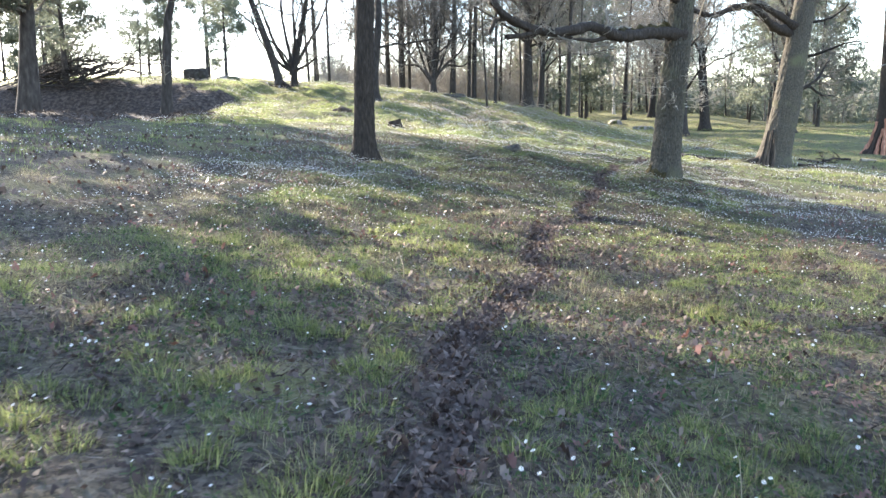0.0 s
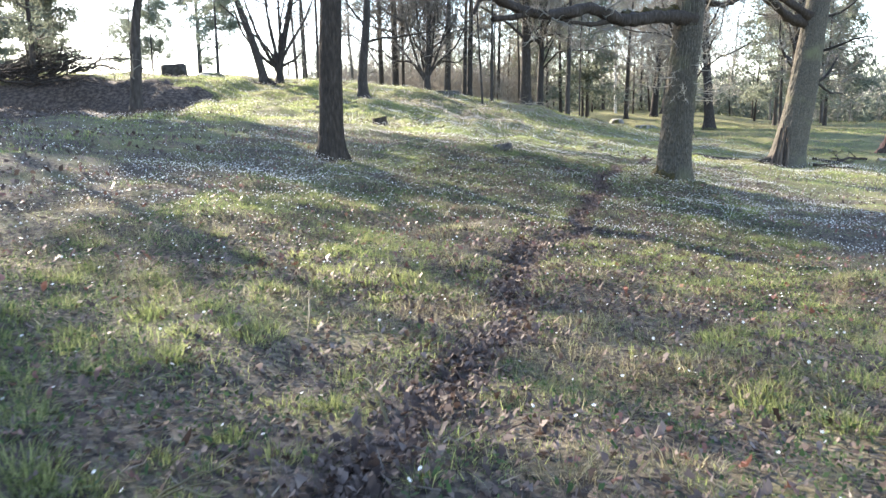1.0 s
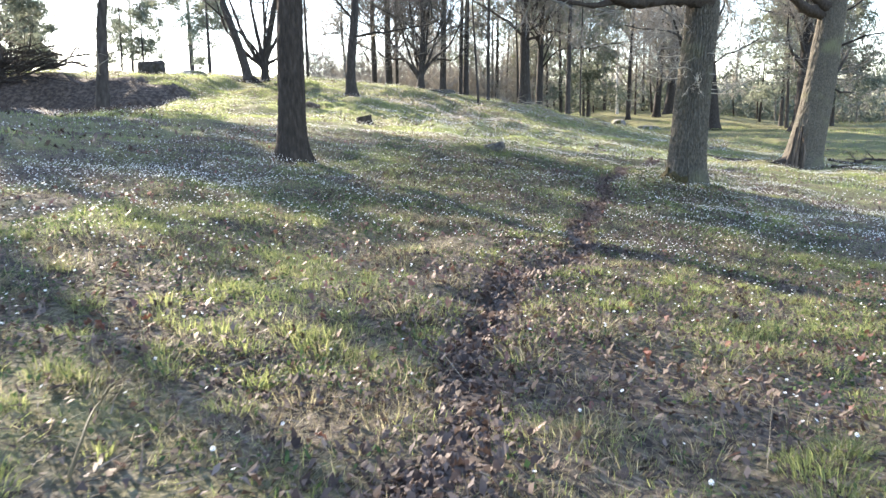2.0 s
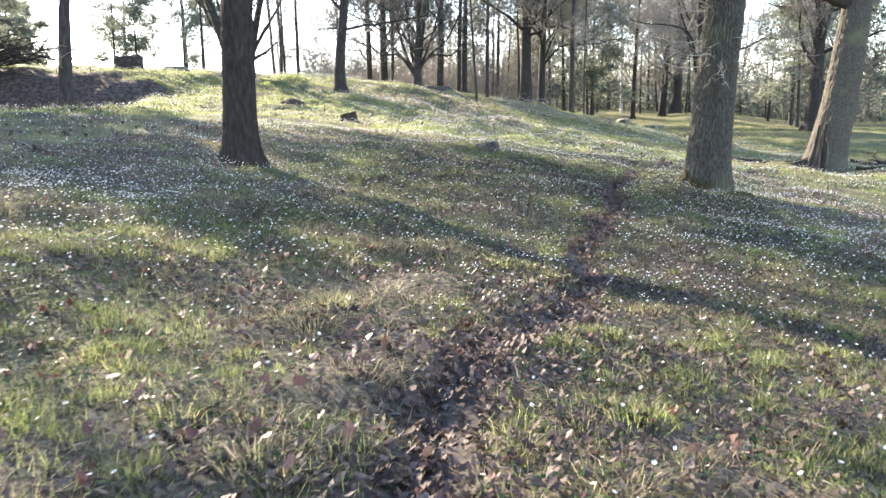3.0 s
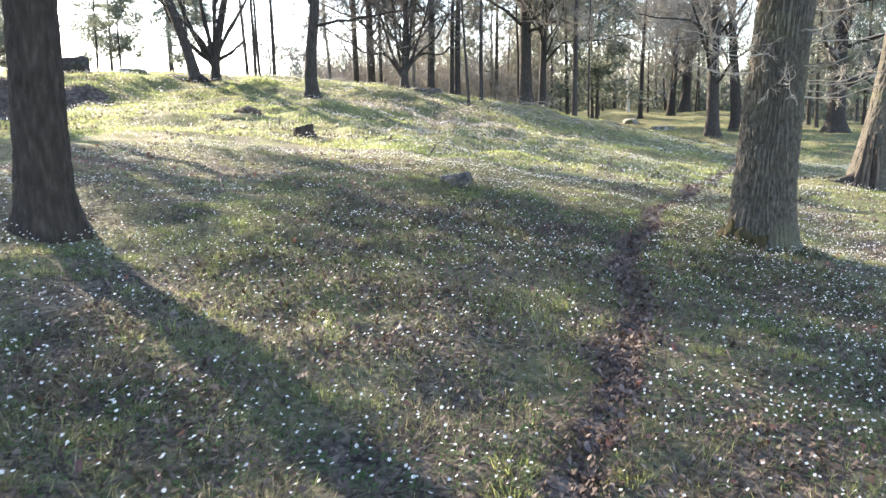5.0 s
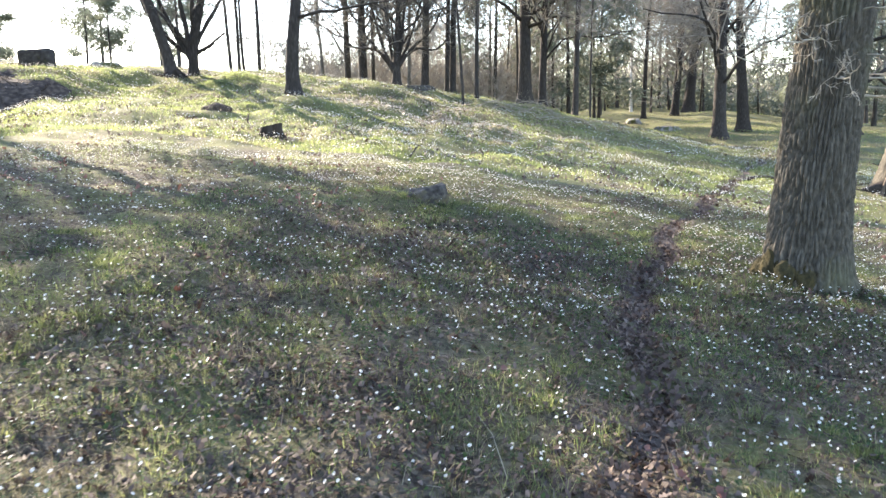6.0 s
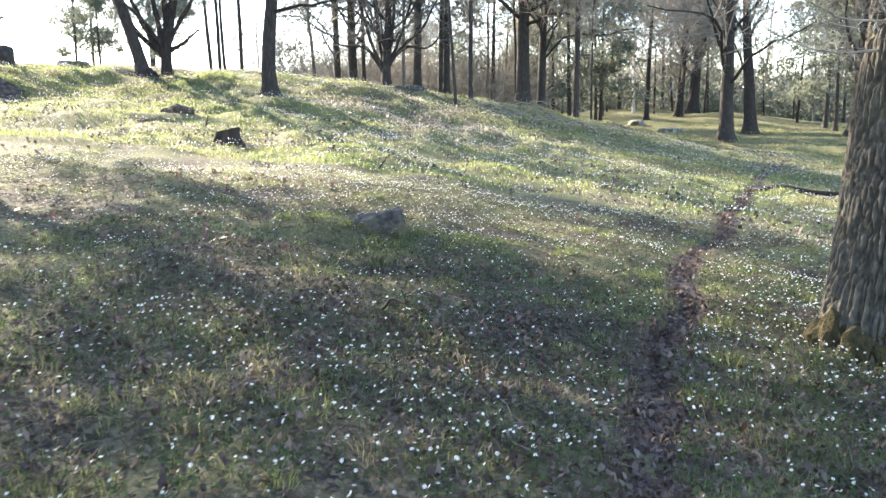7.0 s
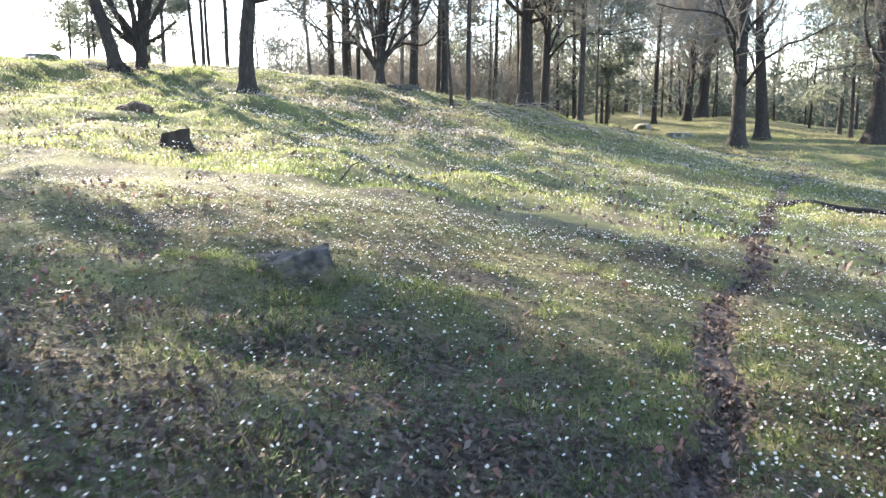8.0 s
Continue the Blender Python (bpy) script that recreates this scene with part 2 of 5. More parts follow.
# The lie of the land: soft swells 12 m apart (rows go away from the start, columns from x = -24 to x = 36).
SWELLS = [
    (0.12, 0.49, 0.06, -0.32, -0.28, -0.46),
    (0.22, 0.69, -0.32, -0.64, -0.17, -0.47),
    (0.59, 0.59, 0.44, -0.47, -0.19, -0.55),
    (0.8, 0.35, 0.32, -0.72, -0.2, -0.64),
    (1.72, 1.96, 0.95, -0.12, -0.43, -0.32),
    (1.24, 0.3, 1.51, -0.41, -0.27, 0.27),
    (0.28, -0.51, 1.63, -0.13, 0.13, -0.45),
    (0.79, 0.59, 0.02, -0.56, 0.18, -0.1),
    (-0.1, 0.09, 0.24, 0.59, 0.45, 0.04),
    (0.37, 0.6, 0.4, 0.33, 0.48, -0.29),
    (0.44, 0.27, -0.67, 1.09, 1.97, 0.08),
]
TRAIL = [(-0.5, -6.0), (-0.4, 0.0), (-0.1, 2.2), (0.5, 6.0), (1.15, 9.5), (1.95, 12.2), (2.5, 15.0), (2.97, 17.0), (3.58, 20.0),
         (4.42, 22.4), (5.55, 25.3), (6.75, 28.7), (7.8, 31.6), (10.5, 38.0), (14.0, 46.0)]
TX, TY = np.array([p[0] for p in TRAIL]), np.array([p[1] for p in TRAIL])


def trail_off(x, y):
    """Sideways distance from the trodden trail."""
    wob = 0.10 * np.sin(y * 1.3) + 0.05 * np.sin(y * 3.1 + 1)
    return np.abs(x - np.interp(y, TY, TX) - wob) * np.interp(y, [9, 15, 24, 31], [0.97, 1.35, 1.2, 0.9])


def swell(x, y):
    x, y = np.asarray(x, float), np.asarray(y, float)
    z = np.full(np.broadcast(x, y).shape, 0.3)
    for r, row in enumerate(SWELLS):
        gy = np.exp(-((y - 12.0 * r) ** 2) / 144.5)
        for c, h in enumerate(row):
            z = z + h * gy * np.exp(-((x + 24.0 - 12.0 * c) ** 2) / 144.5)
    # the steep bank of the burial mound
    z = z + 0.8 * np.tanh((y - 35.3) / 1.2) * (0.5 - 0.5 * np.tanh((x + 11.2) / 0.7)) * np.exp(-(((y - 36.3) / 7.0) ** 2))
    return z


LUMPS = [(-2.9, 43.2, 0.28, 1.3, 0.7), (-1.3, 43.6, 0.24, 1.1, 0.7), (-5.7, 34.6, 0.14, 0.9, 0.6), (-7.2, 43.4, 0.06, 1.6, 0.9), (0.65, 21.75, 0.12, 0.6, 0.3), (1.2, 21.6, 0.03, 0.35, 0.25),
         (14.0, 88.0, 0.5, 2.2, 1.4), (30.0, 100.0, 0.8, 5.0, 3.0), (-4.0, 38.2, 0.15, 1.2, 0.6), (4.6, 51.0, 0.25, 2.0, 1.2),
         (2.4, 12.0, -0.14, 1.2, 2.6), (2.5, 20.8, 0.12, 1.4, 1.1), (-12.5, 41.0, -0.3, 5.0, 5.0)]


def ground(x, y):
    x, y = np.asarray(x, float), np.asarray(y, float)
    z = swell(x, y)
    for lx, ly, h, sx, sy in LUMPS:
        z = z + h * np.exp(-(((x - lx) / sx) ** 2) - (((y - ly) / sy) ** 2))
    z = z + 0.14 * (vnoise(x, y, 1.7, 1) - 0.5) + 0.12 * (vnoise(x, y, 0.6, 2) - 0.5) + 0.06 * (vnoise(x, y, 0.28, 3) - 0.5)
    z = z + (0.26 * (vnoise(x, y, 1.25, 14) - 0.5) + 0.18 * (vnoise(x, y, 0.65, 20) - 0.5)) * np.clip((y - 24) / 8, 0, 1)
    return z - 0.045 * np.exp(-((trail_off(x, y) / 0.15) ** 2))


def brown_shaded_bank(x, y):
    """1 where dead bracken and leaf mould, dark with painted shade, cover the steep bank, 0 in the grass."""
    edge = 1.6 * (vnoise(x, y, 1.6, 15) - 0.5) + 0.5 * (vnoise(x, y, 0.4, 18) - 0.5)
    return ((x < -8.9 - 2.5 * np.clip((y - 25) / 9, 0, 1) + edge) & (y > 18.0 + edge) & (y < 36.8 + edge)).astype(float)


def gz(x, y):
    return float(ground(x, y))


def mesh_of(name, verts, faces, smooth=False):
    """A mesh from an array of corners and an array of triangles or of quads."""
    verts, faces = np.asarray(verts, np.float32), np.asarray(faces, np.int32)
    me = bpy.data.meshes.new(name)
    me.vertices.add(len(verts))
    me.vertices.foreach_set("co", verts.ravel())
    k = faces.shape[1]
    me.loops.add(faces.size)
    me.loops.foreach_set("vertex_index", faces.ravel())
    me.polygons.add(len(faces))
    me.polygons.foreach_set("loop_start", np.arange(0, faces.size, k, dtype=np.int32))
    me.polygons.foreach_set("loop_total", np.full(len(faces), k, np.int32))
    if smooth:
        me.polygons.foreach_set("use_smooth", np.ones(len(faces), bool))
    me.update(calc_edges=True)
    me.validate()
    return me


def thing(name, at, label, category, group="", kind=""):
    ob = new(name)
    ob.location = at
    return tagged(ob, label, category, group, kind)


def part(name, me, material, parent=None, label="", kind=""):
    ob = new(name, me)
    if not me.materials:
        me.materials.append(material)
    ob.parent = parent
    return tagged(ob, label, kind=kind)


def solid(name, me, material, label, category, kind="", group=""):
    ob = new(name, me)
    me.materials.append(material)
    return tagged(ob, label, category, group, kind)


def tubes(P, R, sides):
    """Corners and quads of many tubes at once: P (m, n, 3) axes, R (m, n) radii."""
    m, n, _ = P.shape
    T = np.gradient(P, axis=1)
    T /= np.linalg.norm(T, axis=2, keepdims=True) + 1e-9
    ref = np.where(np.abs(T[:, :1, 2:3]) > 0.8, np.array([1.0, 0, 0]), np.array([0, 0, 1.0]))
    U = np.cross(T, np.broadcast_to(ref, T.shape))
    U /= np.linalg.norm(U, axis=2, keepdims=True) + 1e-9
    V = np.cross(T, U)
    a = np.arange(sides) * 2 * np.pi / sides
    ring = U[:, :, None] * np.cos(a)[None, None, :, None] + V[:, :, None] * np.sin(a)[None, None, :, None]
    verts = (P[:, :, None] + ring * R[:, :, None, None]).reshape(-1, 3)
    s = np.arange(sides)
    quad = np.stack([s, (s + 1) % sides, (s + 1) % sides + sides, s + sides], 1)
    base = (np.arange(m)[:, None] * n + np.arange(n - 1)[None]).reshape(-1) * sides
    return verts, (base[:, None, None] + quad[None]).reshape(-1, 4)


def join(pieces):
    vs, fs, k = [], [], 0
    for v, f in pieces:
        vs.append(v), fs.append(f + k)
        k += len(v)
    return np.concatenate(vs), np.concatenate(fs)


def unit(v):
    return v / (np.linalg.norm(v, axis=-1, keepdims=True) + 1e-9)


def boughs(rng, start, way, length, rad, n, wander=0.25, lift=0.0, tip=0.25):
    """Wandering axes from the given starts: (m, n, 3), and radii that taper."""
    m = len(start)
    P, d = np.zeros((m, n, 3)), unit(way)
    P[:, 0] = start
    step = (length / (n - 1))[:, None]
    for i in range(1, n):
        d = unit(d + rng.normal(0, wander, (m, 3)) + np.array([0, 0, lift]))
        P[:, i] = P[:, i - 1] + d * step
    return P, rad[:, None] * np.linspace(1, tip, n)[None]


def shoots(rng, P, R, length, count, smin=0.25, angle=(35, 70), ratio=0.55, rratio=0.55, up=0.0):
    """Starts, ways, lengths and radii of side shoots of the given axes."""
    m, n, _ = P.shape
    idx = np.repeat(np.arange(m), count)
    s = smin + (1 - smin) * rng.random(len(idx))
    f = s * (n - 1)
    i = np.minimum(f.astype(int), n - 2)
    w = (f - i)[:, None]
    at = P[idx, i] * (1 - w) + P[idx, i + 1] * w
    r = R[idx, i] * (1 - w[:, 0]) + R[idx, i + 1] * w[:, 0]
    t = unit(P[idx, i + 1] - P[idx, i])
    side = unit(np.cross(t, unit(rng.normal(0, 1, (len(idx), 3)))))
    a = np.radians(rng.uniform(*angle, len(idx)))[:, None]
    way = unit(t * np.cos(a) + side * np.sin(a) + np.array([0, 0, up]))
    return at, way, length[idx] * ratio * (1.15 - 0.6 * s) * rng.uniform(0.7, 1.25, len(idx)), np.maximum(r * rratio, 0.004)


def slivers(rng, st, wy, ln, width):
    """Tapered last twigs: one three-cornered spike each."""
    side = unit(np.cross(wy, rng.normal(0, 1, wy.shape))) * (width * rng.uniform(0.6, 1.3, len(st)))[:, None]
    tip = st + wy * ln[:, None] + rng.normal(0, 0.08, st.shape) * ln[:, None]
    v = np.stack([st - side, st + side, tip], 1).reshape(-1, 3)
    return v, np.arange(len(v)).reshape(-1, 3)


def tris(vf):
    v, f = vf
    return v, np.concatenate([f[:, [0, 1, 2]], f[:, [0, 2, 3]]], 0)


def trunk_axis(rng, points, n, wobble=0.03):
    """A smooth axis through a few (x, y, height) points."""
    pts = np.array(points, float)
    h = np.linspace(0, 1, n) * pts[-1, 2]
    P = np.stack([np.interp(h, pts[:, 2], pts[:, 0]), np.interp(h, pts[:, 2], pts[:, 1]), h], 1)
    for _ in range(2):
        P[1:-1, :2] = (P[:-2, :2] + 2 * P[1:-1, :2] + P[2:, :2]) / 4
    P[:, :2] += np.cumsum(rng.normal(0, wobble, (n, 2)), 0) * np.linspace(0, 1, n)[:, None]
    return P


def needles(rng, at, size, count):
    """Tufts of thin three-cornered needles round the given places."""
    m = len(at)
    c = np.repeat(at, count, 0)
    d = unit(rng.normal(0, 1, (m * count, 3)) + np.array([0, 0, 0.25]))
    s = size * rng.uniform(0.5, 1.3, (m * count, 1))
    side = unit(np.cross(d, rng.normal(0, 1, (m * count, 3)))) * s * 0.13
    a = c + rng.normal(0, size * 0.6, c.shape) * np.array([1, 1, 0.5])
    v = np.stack([a - side, a + side, a + d * s], 1).reshape(-1, 3)
    return v, np.arange(len(v)).reshape(-1, 3)


def bare_tree(name, at, height, rad, label, seed, axis=None, limbs=9, crown_from=0.3, spread=0.5, dense=1.0, bark=None, flare=0.7,
              category="tree", group="", twig_min=0.012, leaves=None, split_limbs=True, trunk_mesh=None, lift=0.06, levels=3, wob=0.03, twig=None):
    """A leafless broadleaved tree: trunk, limbs, and a crown of branchlets and twigs."""
    rng = np.random.default_rng(seed)
    tree = thing(name, at, label, category, group)
    bark = bark or M_OAK_DARK
    twig_min = max(twig_min, 0.00024 * at[1])
    n = 14
    A = trunk_axis(rng, axis or [(0, 0, 0), (rng.normal(0, 0.03) * height, rng.normal(0, 0.03) * height, height)], n, wob)
    h = A[:, 2]
    R = rad * (1 - 0.8 * (h / height) ** 1.1) + rad * flare * np.exp(-h / (rad * 1.3))
    A[0, 2] = -0.35
    if trunk_mesh is None:
        fine = np.concatenate([[-0.35, 0, 0.1, 0.25, 0.45, 0.8], np.linspace(1.3, height, 16)])
        AF = np.stack([np.interp(fine, h, A[:, 0]), np.interp(fine, h, A[:, 1]), fine], 1)
        RF = rad * (1 - 0.8 * (np.maximum(fine, 0) / height) ** 1.1) + rad * flare * np.exp(-np.maximum(fine, 0) / (rad * 1.1))
        v, f = tubes(AF[None], RF[None], 14)
        ang = np.arctan2(v[:, 1] - np.repeat(AF[:, 1], 14), v[:, 0] - np.repeat(AF[:, 0], 14))
        lob = 1 + (0.16 * np.cos(5 * ang + seed) + 0.1 * np.cos(3 * ang + 2 * seed)) * np.repeat(np.exp(-np.maximum(fine, 0) / (rad * 1.3)), 14)
        lob += 0.03 * np.sin(7 * ang + 3 * v[:, 2])
        c = np.repeat(AF, 14, 0)
        v = c + (v - c) * lob[:, None]
        part("trunk", mesh_of("trunk", v, f, True), bark, tree)
    else:
        part("trunk", trunk_mesh, bark, tree)
    # limbs
    P1, R1 = A[None], R[None]
    st, wy, ln, rd = shoots(rng, P1, R1, np.array([height]), limbs, crown_from, (40, 75), spread, 0.6, 0.15)
    P2, R2 = boughs(rng, st, wy, ln, np.minimum(rd, rad * 0.28), 9, 0.22, lift)
    if split_limbs:
        for k in range(len(P2)):
            v, f = tubes(P2[k:k + 1], R2[k:k + 1], 7)
            part("limb", mesh_of("limb", v, f, True), bark, tree)
        pieces = []
    else:
        pieces = [tubes(P2, R2, 5)]
    crown(rng, tree, P2, R2, ln, dense, twig_min, leaves, pieces, levels if split_limbs else 2, twig)
    return tree


def crown(rng, tree, P2, R2, ln, dense, twig_min, leaves=None, pieces=None, levels=3, twig=None):
    pieces = [tris(p) for p in (pieces or [])]
    st, wy, l3, rd = shoots(rng, P2, R2, ln, max(2, int(6 * dense)), 0.2, (30, 70), 0.55, 0.6, 0.1)
    P3, R3 = boughs(rng, st, wy, l3, np.maximum(rd, twig_min), 5, 0.25, 0.05)
    pieces.append(tris(tubes(P3, R3, 3)))
    st, wy, l4, rd = shoots(rng, P3, R3, l3, max(2, int(5 * dense)), 0.2, (25, 70), 0.55, 0.6, 0.1)
    P4, R4 = boughs(rng, st, wy, l4, np.maximum(rd, twig_min * 0.8), 3, 0.3, 0.04)
    pieces.append(tris(tubes(P4, R4, 3)) if levels > 2 else slivers(rng, st, wy, l4, twig_min * 0.9))
    st, wy, l5, rd = shoots(rng, P4, R4, l4, max(2, int(7 * dense)), 0.1, (25, 65), 0.7, 0.7, 0.05)
    pieces.append(slivers(rng, st, wy, l5, twig_min * 0.75))
    v, f = join(pieces)
    part("crown", mesh_of("crown", v, f), twig or M_TWIG, tree, kind="stuff")
    if leaves:
        mat, size, count = leaves
        pick = (st + wy * l5[:, None])[rng.random(len(st)) < 0.35]
        v, f = needles(rng, pick, size, count)
        part("foliage", mesh_of("foliage", v, f), mat, tree, kind="stuff")


def pine_tree(name, at, height, rad, label, seed, axis=None, crown_from=0.45, limbs=26, spread=0.22, tuft=0.28, count=22, category="tree", group="",
              bark=None, droop=0.0, leaf=None, dead=4):
    """A pine or spruce: straight trunk, short limbs, tufts of needles; a few dead snags below."""
    rng = np.random.default_rng(seed)
    tree = thing(name, at, label, category, group)
    A = trunk_axis(rng, axis or [(0, 0, 0), (rng.normal(0, 0.02) * height, rng.normal(0, 0.02) * height, height)], 14, 0.02)
    h = A[:, 2].copy()
    A[0, 2] = -0.35
    R = rad * (1 - 0.88 * h / height) + rad * 0.35 * np.exp(-h / (rad * 1.2))
    v, f = tubes(A[None], R[None], 12)
    part("trunk", mesh_of("trunk", v, f, True), bark or M_PINE, tree)
    st, wy, ln, rd = shoots(rng, A[None], R[None], np.array([height]), limbs, crown_from, (60, 95), spread, 0.35, -droop)
    P2, R2 = boughs(rng, st, wy, ln, rd, 6, 0.18, 0.06 - droop)
    pieces = [tubes(P2, R2, 3)]
    st, wy, l3, rd = shoots(rng, P2, R2, ln, 6, 0.3, (30, 65), 0.5, 0.6, 0.05)
    P3, R3 = boughs(rng, st, wy, l3, rd, 3, 0.25, 0.05)
    pieces.append(tubes(P3, R3, 3))
    if dead:
        st, wy, ln, rd = shoots(rng, A[None], R[None], np.array([height]), dead, 0.12, (60, 100), 0.12, 0.22, 0.0)
        P4, R4 = boughs(rng, st, wy, ln, rd, 5, 0.25, 0.0)
        st, wy, l5, rd = shoots(rng, P4, R4, ln, 4, 0.3, (30, 70), 0.5, 0.6, 0.0)
        P5, R5 = boughs(rng, st, wy, l5, rd, 4, 0.3, 0.0)
        pieces += [tubes(P4, R4, 4), tubes(P5, R5, 3)]
    v, f = join(pieces)
    part("branchwork", mesh_of("branchwork", v, f), bark or M_TWIG, tree, kind="stuff")
    tips = np.concatenate([P3[:, 1], 0.5 * (P3[:, 1] + P3[:, -1]), P3[:, -1], P2[:, 3], P2[:, -1]])
    v, f = needles(rng, tips, tuft, max(6, int(count * 0.62)))
    part("foliage", mesh_of("foliage", v, f), leaf or M_NEEDLE, tree, kind="stuff")
    return tree


def ridged_trunk(seed, axis, height, rad, flare, nu, heights, depth, lobes):
    """An old oak's trunk with interlaced bark ridges and root flares, as real relief."""
    rng = np.random.default_rng(seed)
    pts = np.array(axis, float)
    hh = np.array(heights)
    a = np.arange(nu) * 2 * np.pi / nu
    verts = np.zeros((len(hh), nu, 3))
    for i, z in enumerate(hh):
        zz = max(z, 0.0)
        cx, cy = np.interp(z, pts[:, 2], pts[:, 0]), np.interp(z, pts[:, 2], pts[:, 1])
        r0 = rad * (1 - 0.8 * (zz / height) ** 1.1)
        fl = math.exp(-zz / (rad * 0.95))
        for j, t in enumerate(a):
            lobe = sum(w * max(0.0, math.cos((t - radians(c)) * 0.5)) ** 14 for c, w in lobes)
            r = r0 * (1 + flare * fl * (0.45 + lobe)) + 0.03 * rad * math.sin(3 * t + 0.8 * z + seed)
            # long flat plates parted by narrow cracks
            cr, sr = math.cos(t) * r0, math.sin(t) * r0
            q = noise.noise(Vector((cr * 5, sr * 5, z * 1.3 + seed)))
            n2 = noise.noise(Vector((cr * 40, sr * 40, z * 22 + seed)))
            near = noise.voronoi(Vector((cr * 33 + 0.9 * q + 0.3 * n2, sr * 33 + 0.9 * q, z * 3.6 + 1.6 * q + seed)))[0]
            plate = min(1.0, (near[1] - near[0]) * 3.0) ** 0.7
            r += depth * (plate - 0.6 + 0.16 * n2 + 0.3 * q)
            verts[i, j] = (cx + r * math.cos(t), cy + r * math.sin(t), z)
    s = np.arange(nu)
    quad = np.stack([s, (s + 1) % nu, (s + 1) % nu + nu, s + nu], 1)
    base = np.arange(len(hh) - 1) * nu
    return mesh_of("trunk", verts.reshape(-1, 3), (base[:, None, None] + quad[None]).reshape(-1, 4), True)


def bough_part(tree, name, points, r0, r1, material, seed, twigs=0, n=28, sides=12, gnarl=0.05, twig_len=1.0, pale=False):
    """One limb along given points (relative to the tree's base), gnarled and tapered, with side shoots."""
    rng = np.random.default_rng(seed)
    pts = np.array(points, float)
    d = np.r_[0, np.cumsum(np.linalg.norm(np.diff(pts, axis=0), axis=1))]
    s = np.linspace(0, d[-1], n)
    P = np.stack([np.interp(s, d, pts[:, k]) for k in range(3)], 1)
    for _ in range(2):
        P[1:-1] = (P[:-2] + 2 * P[1:-1] + P[2:]) / 4
    P += rng.normal(0, gnarl * r0, P.shape)
    bend = np.cumsum(rng.normal(0, 1, P.shape), 0)
    P += 0.35 * r0 * (bend - np.linspace(0, 1, n)[:, None] * bend[-1]) / math.sqrt(n)
    R = np.linspace(r0, r1, n) * (1 + rng.normal(0, 0.07, n) + 0.35 * np.maximum(0, rng.normal(-0.9, 0.8, n)))
    R[0] *= 1.35
    v, f = tubes(P[None], R[None], sides)
    v += rng.normal(0, 0.09 * r0, v.shape)
    limb = part(name, mesh_of(name, v, f, True), material, tree)
    if twigs:
        st, wy, ln, rd = shoots(rng, P[None], R[None], np.array([twig_len]), twigs, 0.15, (40, 85), 1.0, 0.25, 0.15)
        P3, R3 = boughs(rng, st, wy, ln, np.clip(rd, 0.003 if pale else 0.008, 0.04), 7, 0.35, 0.03)
        pc = [tubes(P3, R3, 5)]
        st, wy, l4, rd = shoots(rng, P3, R3, ln, 6, 0.2, (30, 75), 0.5, 0.55, 0.05)
        P4, R4 = boughs(rng, st, wy, l4, np.maximum(rd, 0.0028 if pale else 0.005), 5, 0.35, 0.0)
        pc.append(tubes(P4, R4, 4))
        st, wy, l5, rd = shoots(rng, P4, R4, l4, 4, 0.2, (30, 70), 0.55, 0.6, 0.0)
        P5, R5 = boughs(rng, st, wy, l5, np.full(len(st), 0.0025 if pale else 0.004), 4, 0.3, 0.0)
        pc.append(tubes(P5, R5, 3))
        v, f = join(pc)
        part("twig_spray", mesh_of("twig_spray", v, f), M_TWIG_PALE if pale else M_TWIG, limb, kind="stuff")
    return limb


def boulder(name, at, size, seed, label, material=M_ROCK, category="rock", sharp=0.35, turn=0, group="", top=0.75, ramp=0.0, square=False):
    """A rounded, chipped field stone, sunk a little into the ground."""
    bm = bmesh.new()
    bmesh.ops.create_icosphere(bm, subdivisions=4, radius=1.0)
    for v in bm.verts:
        p = v.co.copy()
        k = 1 + sharp * noise.noise(p * 1.1 + Vector((seed, 0, 0))) + 0.12 * noise.noise(p * 3.1 + Vector((0, seed, 0))) + 0.04 * noise.noise(p * 9)
        if square:
            k /= (abs(p.x) ** 5 + abs(p.y) ** 5 + abs(p.z) ** 5) ** 0.2
        q = p * k
        q.z = min(q.z, top + ramp * q.x + 0.1 * noise.noise(p * 2 + Vector((0, 0, seed))))
        v.co = Vector((q.x * size[0] / 2, q.y * size[1] / 2, q.z * size[2]))
    for f in bm.faces:
        f.smooth = True
    me = bpy.data.meshes.new(name)
    bm.to_mesh(me)
    bm.free()
    ob = solid(name, me, material, label, category, group=group)
    ob.location, ob.rotation_euler = at, (0, 0, radians(turn))
    return ob


# ---- ground: one sheet to the horizon ----
def steps(lo, hi, fine, far):
    mid = list(np.arange(lo, hi + fine / 2, fine))
    out, s, x = [], fine, hi
    while x < far:
        s *= 1.22
        x += s
        out.append(x)
    left, s, x = [], fine, lo
    while x > -far:
        s *= 1.22
        x -= s
        left.append(x)
    return np.array(left[::-1] + mid + out)


